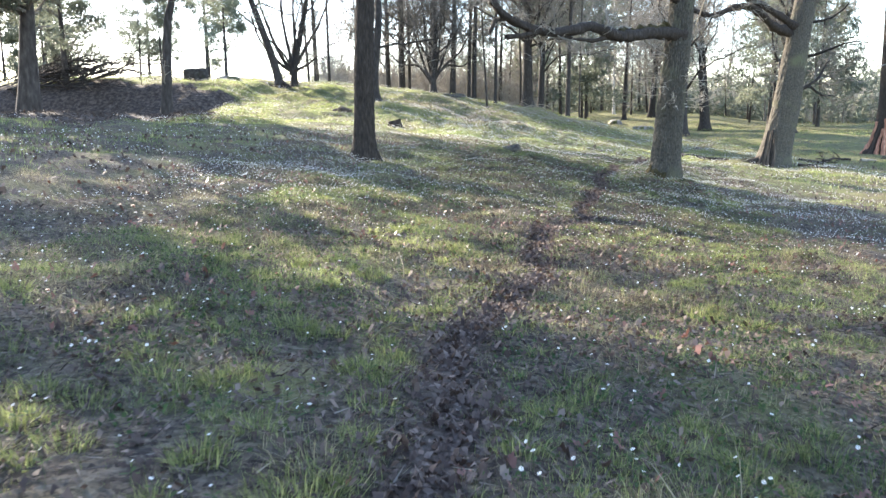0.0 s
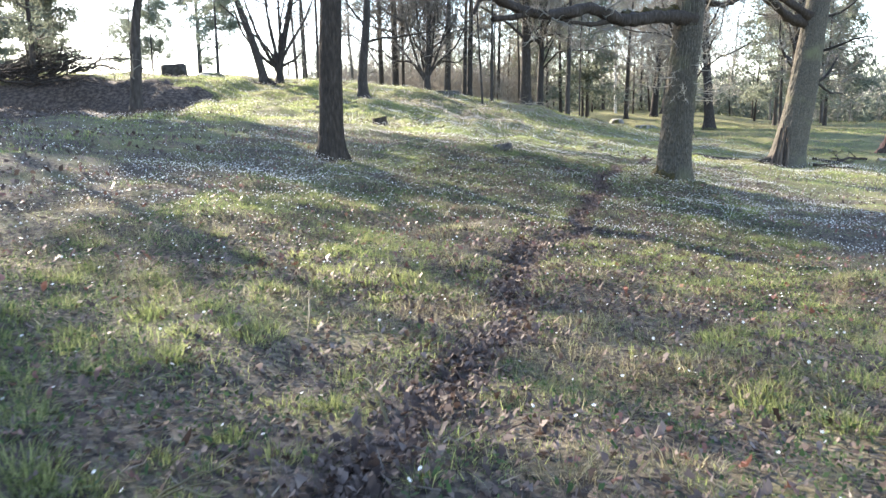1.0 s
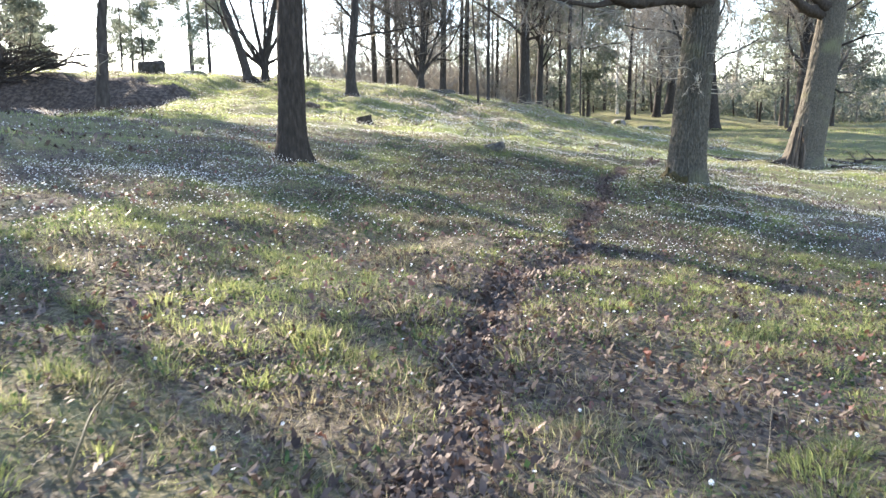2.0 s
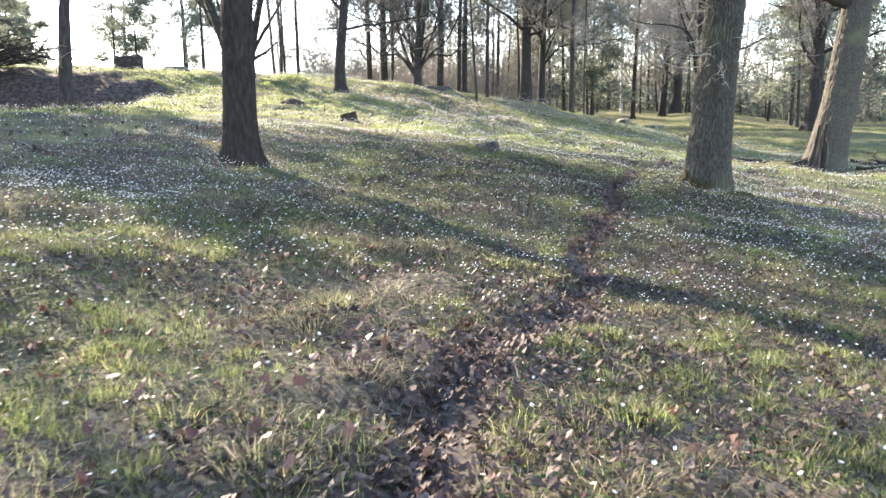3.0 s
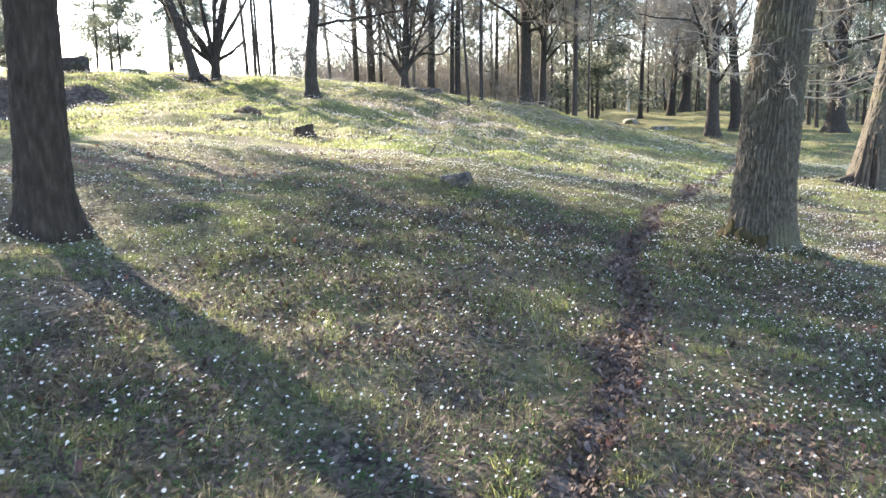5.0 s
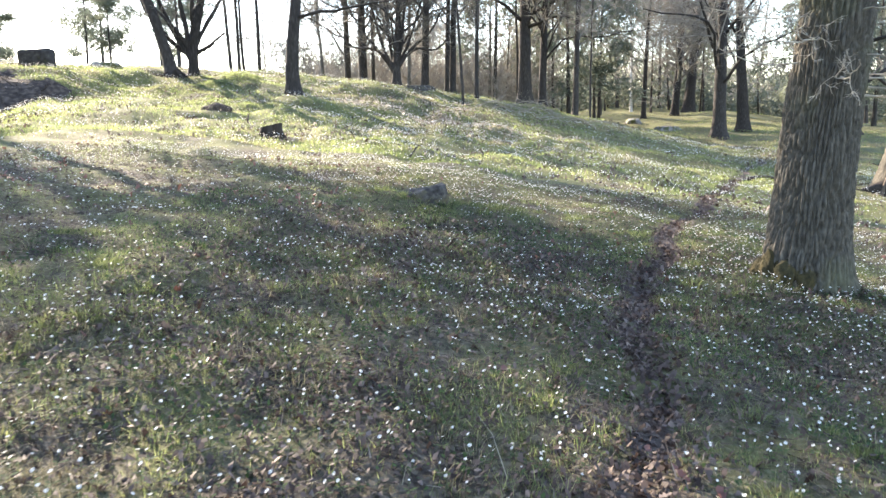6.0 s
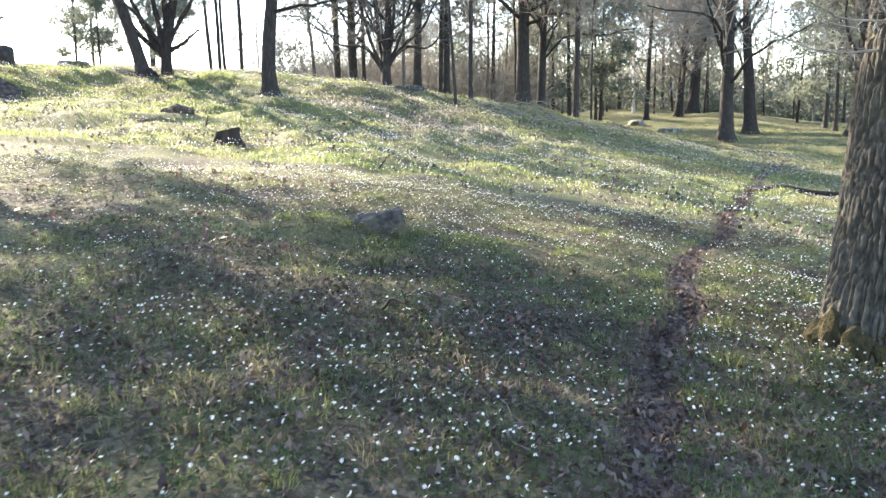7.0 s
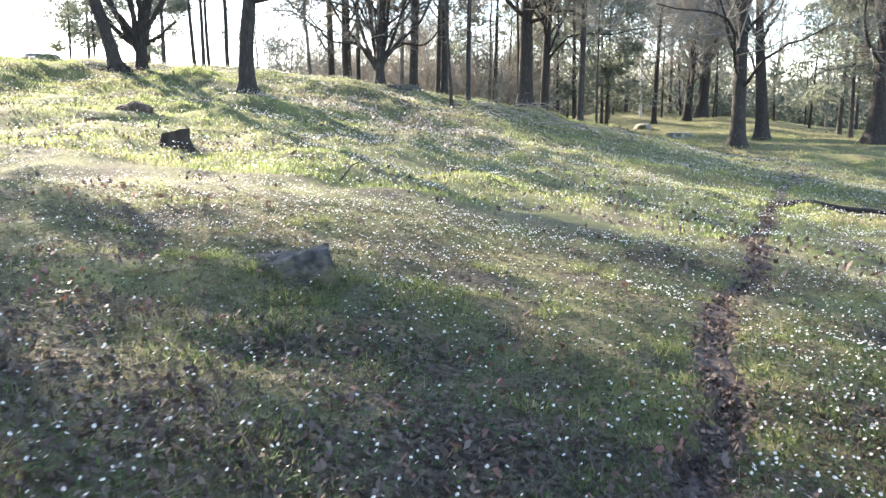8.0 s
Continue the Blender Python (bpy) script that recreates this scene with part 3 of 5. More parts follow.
gx = np.concatenate([steps(-14.0, 14.0, 0.26, 2600.0), np.arange(-3.87, 7.0, 0.26)])
gy = np.concatenate([steps(-2.0, 50.0, 0.26, 2600.0), np.arange(-0.05, 24.0, 0.26)])
gx, gy = np.sort(gx), np.sort(gy)
GX, GY = np.meshgrid(gx, gy)
GV = np.stack([GX, GY, ground(GX, GY)], 2).reshape(-1, 3)
nx, ny = len(gx), len(gy)
idx = (np.arange(ny - 1)[:, None] * nx + np.arange(nx - 1)[None]).reshape(-1)
GF = np.stack([idx, idx + 1, idx + nx + 1, idx + nx], 1)
g_me = mesh_of("ground", GV, GF, True)
ground_ob = solid("ground", g_me, M_SOIL, "grassy woodland ground with moss, straw and dead leaves", "ground", "structure")
g_me.materials.append(M_TRAIL)
mids = GV[GF].mean(1)
on_trail = (trail_off(mids[:, 0], mids[:, 1]) < 0.05 + 0.1 * vnoise(mids[:, 0], mids[:, 1], 0.4, 9)) & (mids[:, 1] < 45)
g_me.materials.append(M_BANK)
g_me.polygons.foreach_set("material_index", on_trail.astype(np.int32) + 2 * brown_shaded_bank(mids[:, 0], mids[:, 1]).astype(np.int32))


# ---- the two near oaks and the far leaning oak ----
AX = [(0, 0, -0.4), (0.0, 0.0, 0.0), (0.05, 0, 2.0), (0.14, 0.02, 4.5), (0.3, 0.1, 9.0), (0.3, 0.4, 15.0)]
HL = list(np.arange(-0.35, 4.0, 0.03)) + list(np.arange(4.0, 15.01, 0.5))
oak_near = bare_tree("oak_tree", (-2.25, 16.75, gz(-2.25, 16.75)), 15.0, 0.23, "tall dark oak with straight furrowed trunk, bare in spring", 11,
                     axis=[(a, b, max(c, 0)) for a, b, c in AX[1:]], limbs=9, crown_from=0.34, spread=0.42, dense=1.0,
                     trunk_mesh=ridged_trunk(3, AX, 15.0, 0.23, 0.8, 110, HL, 0.02, [(-40, 0.9), (60, 0.5), (170, 0.5), (-110, 0.6)]), category="oak", bark=M_OAK_DARK)

AX = [(0, 0, -0.4), (0.0, 0.0, 0.0), (0.1, 0, 1.7), (0.29, -0.05, 4.4), (0.6, 0.1, 8.0), (0.8, 0.3, 16.0)]
HL = list(np.arange(-0.35, 4.6, 0.028)) + list(np.arange(4.7, 16.01, 0.45))
OR = Vector((5.1, 19.85, gz(5.1, 19.85)))
oak_right = bare_tree("oak_tree", OR, 16.0, 0.365, "old oak with ridged grey bark, mossy foot, low crooked limb", 12,
                      axis=[(a, b, max(c, 0)) for a, b, c in AX[1:]], limbs=10, crown_from=0.42, spread=0.45, dense=1.0, bark=M_OAK,
                      trunk_mesh=ridged_trunk(5, AX, 16.0, 0.35, 0.4, 340, HL, 0.054, [(215, 0.9), (330, 0.7), (80, 0.5), (270, 0.25)]), category="oak")


def rel(base, pts):
    return [tuple(Vector(p) - Vector(base)) for p in pts]


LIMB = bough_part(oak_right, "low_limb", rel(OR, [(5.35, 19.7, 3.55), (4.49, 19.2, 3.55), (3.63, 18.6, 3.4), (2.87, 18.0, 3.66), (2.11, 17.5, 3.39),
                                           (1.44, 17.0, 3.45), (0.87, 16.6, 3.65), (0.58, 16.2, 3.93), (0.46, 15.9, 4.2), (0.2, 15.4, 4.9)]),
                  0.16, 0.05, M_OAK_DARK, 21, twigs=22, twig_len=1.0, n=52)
# moss on the limb; its yellow also stands for the sunlit top
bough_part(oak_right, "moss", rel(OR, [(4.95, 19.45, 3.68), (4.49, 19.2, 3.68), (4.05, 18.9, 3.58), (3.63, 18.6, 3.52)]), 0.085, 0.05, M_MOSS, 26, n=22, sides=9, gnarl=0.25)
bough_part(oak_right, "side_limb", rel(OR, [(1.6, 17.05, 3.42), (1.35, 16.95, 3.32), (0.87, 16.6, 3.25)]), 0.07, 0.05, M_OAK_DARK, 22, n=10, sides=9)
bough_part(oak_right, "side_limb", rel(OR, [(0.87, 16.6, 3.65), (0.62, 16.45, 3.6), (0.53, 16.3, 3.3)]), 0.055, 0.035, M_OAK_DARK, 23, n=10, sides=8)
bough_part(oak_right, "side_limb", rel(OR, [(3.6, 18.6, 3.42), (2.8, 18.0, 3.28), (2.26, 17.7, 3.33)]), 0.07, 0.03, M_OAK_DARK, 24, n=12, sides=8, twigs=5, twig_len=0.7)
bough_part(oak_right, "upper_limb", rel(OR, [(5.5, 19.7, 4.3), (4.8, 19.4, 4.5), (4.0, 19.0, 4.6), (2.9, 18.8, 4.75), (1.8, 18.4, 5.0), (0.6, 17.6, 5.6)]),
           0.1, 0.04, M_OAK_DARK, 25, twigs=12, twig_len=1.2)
# moss on the foot, on the roots facing the trail
for k, (ang, rr, hh) in enumerate([(200, 0.5, 0.3), (225, 0.52, 0.26), (250, 0.47, 0.2), (180, 0.5, 0.22)]):
    bm = bmesh.new()
    bmesh.ops.create_icosphere(bm, subdivisions=3, radius=1.0)
    for vert in bm.verts:
        w = 1 + 0.35 * noise.noise(vert.co * 2.3 + Vector((k, 0, 0))) + 0.15 * noise.noise(vert.co * 7)
        vert.co = Vector((vert.co.x * 0.13 * w, vert.co.y * 0.13 * w, vert.co.z * hh * w))
    me = bpy.data.meshes.new("moss")
    bm.to_mesh(me)
    bm.free()
    ob = part("moss", me, M_MOSS, oak_right, "yellow-brown moss cushion")
    ob.location = ((rr - 0.09) * math.cos(radians(ang)), (rr - 0.09) * math.sin(radians(ang)), 0.05)
# pale young shoots on the trunk
for k, (z0, ang, ln) in enumerate([(1.85, 5, 0.9), (2.0, 350, 0.8), (2.35, 200, 0.7), (2.6, 280, 0.9), (2.9, 30, 1.0), (2.2, 300, 0.7), (3.3, 320, 0.9), (3.1, 180, 0.6), (2.5, 340, 1.0), (2.15, 195, 0.9), (2.35, 225, 0.8), (2.0, 260, 0.6), (2.6, 170, 0.9), (2.05, 20, 1.1), (1.9, 320, 0.7)]):
    c, s = math.cos(radians(ang)), math.sin(radians(ang))
    x0 = 0.08 * z0
    bough_part(oak_right, "young_shoot", [(x0 + 0.33 * c, 0.33 * s, z0), (x0 + (0.33 + ln * 0.5) * c, (0.33 + ln * 0.5) * s, z0 - 0.03),
                                          (x0 + (0.33 + ln) * c, (0.33 + ln) * s, z0 + 0.12)], 0.009, 0.004, M_TWIG_PALE, 40 + k, twigs=4, n=9, sides=5, gnarl=0.9,
               twig_len=0.32, pale=True)

FO = Vector((12.85, 33.4, gz(12.85, 33.4)))
oak_far = bare_tree("oak_tree", FO, 15.0, 0.62, "broad leaning oak with split hollow foot and arching limbs", 13,
                    axis=[(0, 0, 0), (0.45, 0, 2.3), (1.1, 0.1, 6.8), (1.5, 0.2, 9.0), (1.5, 0.3, 15.0)], limbs=9, crown_from=0.5, spread=0.45, bark=M_OAK, flare=0.45, category="oak",
                    trunk_mesh=ridged_trunk(7, [(0, 0, -0.5), (0, 0, 0), (0.45, 0, 2.3), (1.1, 0.1, 6.8), (1.5, 0.2, 9.0), (1.5, 0.3, 15.0)], 15.0, 0.6, 0.4, 150,
                                            list(np.arange(-0.5, 7.0, 0.07)) + list(np.arange(7.0, 15.01, 0.5)), 0.05, [(195, 0.8), (250, 0.4), (320, 0.7), (80, 0.5)]))
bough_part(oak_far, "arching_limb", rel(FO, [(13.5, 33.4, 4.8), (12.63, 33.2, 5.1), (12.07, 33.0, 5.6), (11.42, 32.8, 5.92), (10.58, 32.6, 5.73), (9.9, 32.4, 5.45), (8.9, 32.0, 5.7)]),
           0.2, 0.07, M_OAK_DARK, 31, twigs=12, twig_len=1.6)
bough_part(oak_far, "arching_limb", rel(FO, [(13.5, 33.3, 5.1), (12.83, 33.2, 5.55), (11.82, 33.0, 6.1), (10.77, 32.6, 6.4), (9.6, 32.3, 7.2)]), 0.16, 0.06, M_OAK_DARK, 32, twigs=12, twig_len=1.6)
for k, (dx, dz) in enumerate([(0.0, 0.95), (0.1, 1.15), (0.2, 0.8), (0.32, 1.0), (-0.07, 0.55), (0.42, 0.6), (0.26, 0.45)]):
    bough_part(oak_far, "split_root", rel(FO, [(12.42 + dx * 0.6, 32.72 - 0.1 * dx, dz - 0.05), (12.3 + dx * 0.9, 32.7 - 0.15 * dx, dz * 0.45 - 0.2), (12.1 + dx * 1.2, 32.62 - 0.2 * dx, -0.65)]),
               0.03, 0.07, M_HEART if k % 3 else M_OAK_DARK, 330 + k, n=10, sides=7, gnarl=0.2)
bough_part(oak_far, "root", rel(FO, [(12.6, 32.9, -0.2), (11.7, 32.6, -0.42), (10.9, 32.7, -0.5)]), 0.16, 0.07, M_OAK_DARK, 34, n=12)

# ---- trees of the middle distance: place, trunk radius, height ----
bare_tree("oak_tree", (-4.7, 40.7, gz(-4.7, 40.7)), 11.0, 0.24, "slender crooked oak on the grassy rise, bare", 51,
          axis=[(0, 0, 0), (-0.12, 0, 1.6), (0.3, 0, 3.2), (0.3, 0.2, 6), (0.2, 0, 11)], limbs=12, crown_from=0.22, spread=0.36, category="oak", dense=0.9, twig=M_TWIG_BACKLIT, twig_min=0.01, bark=M_MID)
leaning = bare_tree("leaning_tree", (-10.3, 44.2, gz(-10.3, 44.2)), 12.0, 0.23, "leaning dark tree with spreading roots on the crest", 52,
          axis=[(0, 0, 0), (-0.35, 0, 1.2), (-0.75, 0, 2.6), (-2.3, 0.1, 7), (-3.9, -0.3, 12)], limbs=13, crown_from=0.25, spread=0.36, flare=0.9, dense=1.2, twig_min=0.01, twig=M_TWIG_BACKLIT, bark=M_MID)
for k, (ang, ln) in enumerate([(200, 1.0), (238, 1.3), (275, 0.9), (310, 1.5), (345, 1.1), (160, 0.8)]):
    c, s = math.cos(radians(ang)), math.sin(radians(ang))
    drop = [gz(-10.3 + q * ln * c, 44.2 + q * ln * s) - gz(-10.3, 44.2) for q in (0.5, 1.0)]
    bough_part(leaning, "root", [(0.12 * c, 0.12 * s, 0.3), (0.5 * ln * c, 0.5 * ln * s, drop[0] + 0.07), (ln * c, ln * s, drop[1] - 0.02)], 0.075, 0.03, M_OAK_DARK, 520 + k, n=12, sides=7, gnarl=0.2)
MS = (-9.75, 44.7, gz(-9.75, 44.7))
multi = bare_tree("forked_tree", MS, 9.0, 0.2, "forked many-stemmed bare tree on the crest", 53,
                  axis=[(0, 0, 0), (0.05, 0, 1.2), (0.35, 0, 2.4), (0.9, 0.2, 5), (1.2, 0, 9)], limbs=12, crown_from=0.15, spread=0.5, flare=0.6, dense=1.2, twig=M_TWIG_BACKLIT, bark=M_MID)
for k, pts in enumerate([[(0, 0, 0.7), (-0.7, 0, 1.8), (-1.3, 0.2, 3.2), (-2.0, 0.2, 5.5)], [(0, 0, 0.9), (-0.25, 0.1, 2.0), (-0.6, 0.2, 4.0), (-0.6, 0.3, 6.5)],
                         [(0, 0, 0.8), (-0.9, 0.3, 1.4), (-1.9, 0.3, 2.7), (-2.5, 0.3, 4.5)], [(0.1, 0, 0.9), (0.8, -0.2, 1.2), (1.5, -0.3, 1.7)],
                         [(0.1, 0, 1.1), (0.7, 0.1, 2.2), (1.5, 0.2, 3.4), (2.4, 0.2, 5.5)], [(0.05, 0, 1.2), (0.15, 0, 2.6), (0.1, 0.2, 4.4), (0.3, 0.2, 7.0)],
                         [(0, 0, 1.0), (-0.5, -0.2, 1.9), (-1.5, -0.3, 2.9), (-2.9, -0.3, 4.2)]]):
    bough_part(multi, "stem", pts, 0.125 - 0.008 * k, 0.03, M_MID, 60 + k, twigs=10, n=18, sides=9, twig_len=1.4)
MT = (-2.2, 52.0, gz(-2.2, 52.0))
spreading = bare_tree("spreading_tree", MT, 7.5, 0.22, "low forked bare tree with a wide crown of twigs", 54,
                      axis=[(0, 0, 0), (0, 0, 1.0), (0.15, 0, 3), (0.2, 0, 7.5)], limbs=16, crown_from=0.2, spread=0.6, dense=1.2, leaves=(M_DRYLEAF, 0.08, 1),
                      twig=M_TWIG_BACKLIT, twig_min=0.02, bark=M_MID)
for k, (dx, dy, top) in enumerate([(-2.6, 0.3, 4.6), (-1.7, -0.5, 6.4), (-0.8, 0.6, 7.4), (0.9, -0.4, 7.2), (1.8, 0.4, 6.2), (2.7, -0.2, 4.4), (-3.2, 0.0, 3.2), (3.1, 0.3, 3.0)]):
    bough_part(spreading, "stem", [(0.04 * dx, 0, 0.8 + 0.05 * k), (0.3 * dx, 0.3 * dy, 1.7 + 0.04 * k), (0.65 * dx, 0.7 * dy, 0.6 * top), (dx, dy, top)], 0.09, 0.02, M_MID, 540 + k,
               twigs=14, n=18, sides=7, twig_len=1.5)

for k, (x, y, h, r, lean, seed, words) in enumerate([
        (-10.1, 51.0, 11.0, 0.09, -0.05, 61, "thin dark bare sapling behind the crest"), (-9.7, 51.0, 11.0, 0.09, 0.01, 62, "thin dark bare sapling behind the crest"),
        (-9.55, 51.3, 9.5, 0.08, -0.06, 63, "thin bent bare sapling behind the crest"), (-8.95, 51.9, 13.0, 0.1, 0.0, 64, "thin straight dark tree behind the crest"),
        (-5.9, 60.0, 14.0, 0.2, 0.0, 65, "dark straight bare tree beyond the rise"), (-4.7, 58.0, 14.0, 0.26, 0.0, 66, "stout dark bare tree beyond the rise"),
        (-4.2, 58.6, 13.0, 0.12, 0.0, 67, "slim dark bare tree beyond the rise"),
        (-1.0, 55.0, 15.0, 0.21, 0.02, 68, "grey straight bare tree on the far slope"), (0.45, 55.0, 15.0, 0.18, 0.02, 69, "dark straight bare tree on the far slope"),
        (0.1, 56.5, 15.0, 0.15, 0.02, 70, "dark straight bare tree on the far slope"),
        (1.2, 47.2, 9.0, 0.07, -0.06, 71, "thin leaning sapling on the slope"), (1.75, 49.5, 12.0, 0.1, 0.02, 72, "thin straight tree on the slope"),
        (4.4, 66.0, 13.0, 0.1, 0.0, 73, "slim dark tree among the oaks"), (7.25, 58.0, 16.0, 0.18, 0.02, 74, "straight tall tree beside the meadow"),
        (7.7, 55.0, 11.0, 0.06, 0.0, 75, "thin dark sapling at the meadow's edge"), (18.4, 95.0, 15.0, 0.26, 0.02, 76, "bare tree with steep branches at the wood's edge"),
        (22.7, 100.0, 17.0, 0.42, 0.06, 77, "leaning bare tree at the wood's edge")]):
    # left of x = 2 the sky stands behind: twigs take the backlit tone
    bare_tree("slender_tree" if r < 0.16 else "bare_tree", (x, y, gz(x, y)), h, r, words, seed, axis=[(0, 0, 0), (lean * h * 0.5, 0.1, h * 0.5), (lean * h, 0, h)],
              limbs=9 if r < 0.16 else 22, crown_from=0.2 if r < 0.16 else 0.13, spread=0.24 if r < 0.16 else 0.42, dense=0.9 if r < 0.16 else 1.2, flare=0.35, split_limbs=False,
              leaves=(M_DRYLEAF, 0.11, 2) if k % 3 != 1 else None, wob=0.05, twig=M_TWIG_BACKLIT if x < 2 else None, twig_min=0.012 if r < 0.16 else 0.018, bark=M_MID)
for x, y, h, r, ax, seed, words in [
        (4.65, 62.0, 17.0, 0.42, 0.0, 81, "thick dark oak, bare, beyond the slope"), (5.75, 63.0, 15.0, 0.26, 0.03, 82, "dark bare oak beside a thicker one"),
        (17.3, 65.0, 18.0, 0.43, 0.01, 83, "tall straight oak with flared foot on the flat"), (22.4, 76.0, 16.0, 0.46, -0.06, 84, "dark forked oak on the flat"),
        (25.4, 105.0, 18.0, 0.62, 0.07, 85, "stout bare oak at the wood's edge"), (26.9, 68.4, 16.0, 0.6, 0.03, 86, "stout dark oak on the flat")]:
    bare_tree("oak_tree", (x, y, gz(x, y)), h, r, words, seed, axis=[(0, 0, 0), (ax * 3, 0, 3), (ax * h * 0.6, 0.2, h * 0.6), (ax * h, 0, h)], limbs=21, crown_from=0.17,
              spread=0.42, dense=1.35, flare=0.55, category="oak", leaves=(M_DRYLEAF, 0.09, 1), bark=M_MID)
for x, y, h, r, seed, words in [(-11.95, 30.9, 10.0, 0.23, 91, "dark pine with a bare lower trunk below the bank"), (-17.0, 30.0, 8.65, 0.42, 92, "stout pine with dead lower branches")]:
    pine_tree("pine_tree", (x, y, gz(x, y)), h, r, words, seed, axis=[(0, 0, 0), (0.1, 0, 1.0), (0.3, 0, 4.2), (0.6, 0.2, 5.2), (1.8, 1.35, h * 0.75), (2.4, 1.9, h)] if seed == 91 else [(0, 0, 0), (0.1, 0, 1.0), (0.35, 0, 4.0), (0.4, 0.1, 5.2), (0.5, 0.1, h * 0.65), (0.5, 0.1, h)], crown_from=0.5 if seed == 91 else 0.42, category="pine", dead=7,
              limbs=104 if seed == 91 else 64, spread=0.44 if seed == 91 else 0.27, tuft=0.22, count=20 if seed == 91 else 24)
for x, y, h, r, seed in [(-39.4, 96.2, 19.0, 0.2, 93), (-41.3, 103.7, 21.0, 0.28, 94), (-36.3, 95.3, 18.0, 0.18, 95), (-30.0, 93.2, 20.0, 0.4, 96), (-47.0, 92.0, 14.0, 0.16, 97),
                         (-37.0, 70.0, 12.0, 0.22, 98), (-42.0, 72.0, 12.0, 0.22, 99), (-44.5, 84.0, 15.0, 0.24, 104), (-26.5, 88.0, 17.0, 0.3, 105)]:
    pine_tree("pine_tree", (x, y, gz(x, y)), h, r, "tall thin pine behind the crest against the sky", seed, crown_from=0.3 if h < 16 else 0.42, category="pine",
              group="pines behind the crest", limbs=26, tuft=0.42)
bare_tree("birch_tree", (19.0, 105.0, gz(19.0, 105.0)), 18.0, 0.17, "slim white-barked birch at the wood's edge", 101, bark=M_BIRCH, limbs=10, crown_from=0.4, spread=0.25,
          flare=0.2, split_limbs=False, category="birch", dense=0.9, leaves=(M_BUD, 0.14, 1))
decaying = bare_tree("decaying_tree", (23.1, 45.0, gz(23.1, 45.0)), 13.0, 0.5, "broken old tree with a torn orange foot", 102, limbs=8, crown_from=0.3, spread=0.5, flare=0.8,
          axis=[(0, 0, 0), (0.35, 0, 2.0), (0.2, 0, 6), (0, 0, 13)])
for k in range(7):
    a = radians(170 + 22 * k)
    c, s = math.cos(a), math.sin(a)
    top = 0.9 + 0.8 * ((k * 5) % 7) / 7
    bough_part(decaying, "torn_root", [(0.2 + 0.42 * c, 0.45 * s, top + 0.3), (0.1 + 0.62 * c, 0.62 * s, top * 0.5), (0.95 * c, 0.95 * s, -0.25)], 0.06, 0.14, M_TORN if k != 2 else M_OAK_DARK, 350 + k,
               n=10, sides=7, gnarl=0.3)
bare_tree("crooked_tree", (41.0, 70.0, gz(41.0, 70.0)), 13.0, 0.3, "crooked bare tree against the pale sky", 103, limbs=12, crown_from=0.2, spread=0.5, axis=[(0, 0, 0), (0.6, 0, 4), (1.6, 0, 8), (1.2, 0, 13)])

# ---- trees added on the sunward side, nearly all unseen, to shade the slope ----
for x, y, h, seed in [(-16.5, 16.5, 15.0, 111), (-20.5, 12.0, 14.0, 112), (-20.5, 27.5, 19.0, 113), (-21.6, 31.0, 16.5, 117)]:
    bare_tree("oak_tree", (x, y, gz(x, y)), h, 0.45 if seed < 113 else 0.22, "unseen bare oak added to shade the slope", seed, limbs=12 if seed < 117 else 16, crown_from=0.25, spread=0.5 if seed < 117 else 0.42, category="oak", dense=1.1 if seed < 113 else 1.5)

pine_tree("pine_tree", (-19.5, 23.3, gz(-19.5, 23.3)), 13.0, 0.2, "unseen bushy pine added to shade the slope", 114, crown_from=0.3, category="pine", limbs=50, spread=0.3, tuft=0.22, count=31)
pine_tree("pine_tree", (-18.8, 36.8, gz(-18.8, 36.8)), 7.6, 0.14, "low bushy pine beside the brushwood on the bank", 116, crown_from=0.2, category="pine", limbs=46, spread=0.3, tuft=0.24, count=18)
pine_tree("pine_tree", (-17.7, 27.9, gz(-17.7, 27.9)), 7.5, 0.16, "young pine added beside the stout one to shade the slope", 115, crown_from=0.4, category="pine", limbs=54, spread=0.42, tuft=0.22, count=22)

# ---- the wood behind: a few kinds, copied ----
protos = []
for k in range(3):
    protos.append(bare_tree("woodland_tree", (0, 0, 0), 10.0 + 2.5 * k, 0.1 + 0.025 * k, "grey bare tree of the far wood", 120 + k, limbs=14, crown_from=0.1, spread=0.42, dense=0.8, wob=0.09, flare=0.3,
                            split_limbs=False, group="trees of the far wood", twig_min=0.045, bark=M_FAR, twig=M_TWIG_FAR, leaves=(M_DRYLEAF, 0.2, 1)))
for k in range(3):
    protos.append(pine_tree("woodland_pine", (0, 0, 0), 17.0 + 2 * k, 0.2, "dark evergreen of the far wood", 130 + k, crown_from=0.2 + 0.12 * k, limbs=34, spread=0.26, tuft=0.6, count=13,
                            category="pine", group="trees of the far wood", droop=0.1 * (2 - k)))
protos.append(bare_tree("budding_tree", (0, 0, 0), 9.0, 0.13, "young tree in fresh yellow-green leaf", 140, limbs=9, crown_from=0.15, spread=0.35, dense=0.7, flare=0.3, split_limbs=False,
                        group="trees of the far wood", twig_min=0.03, leaves=(M_BUD, 0.16, 3)))
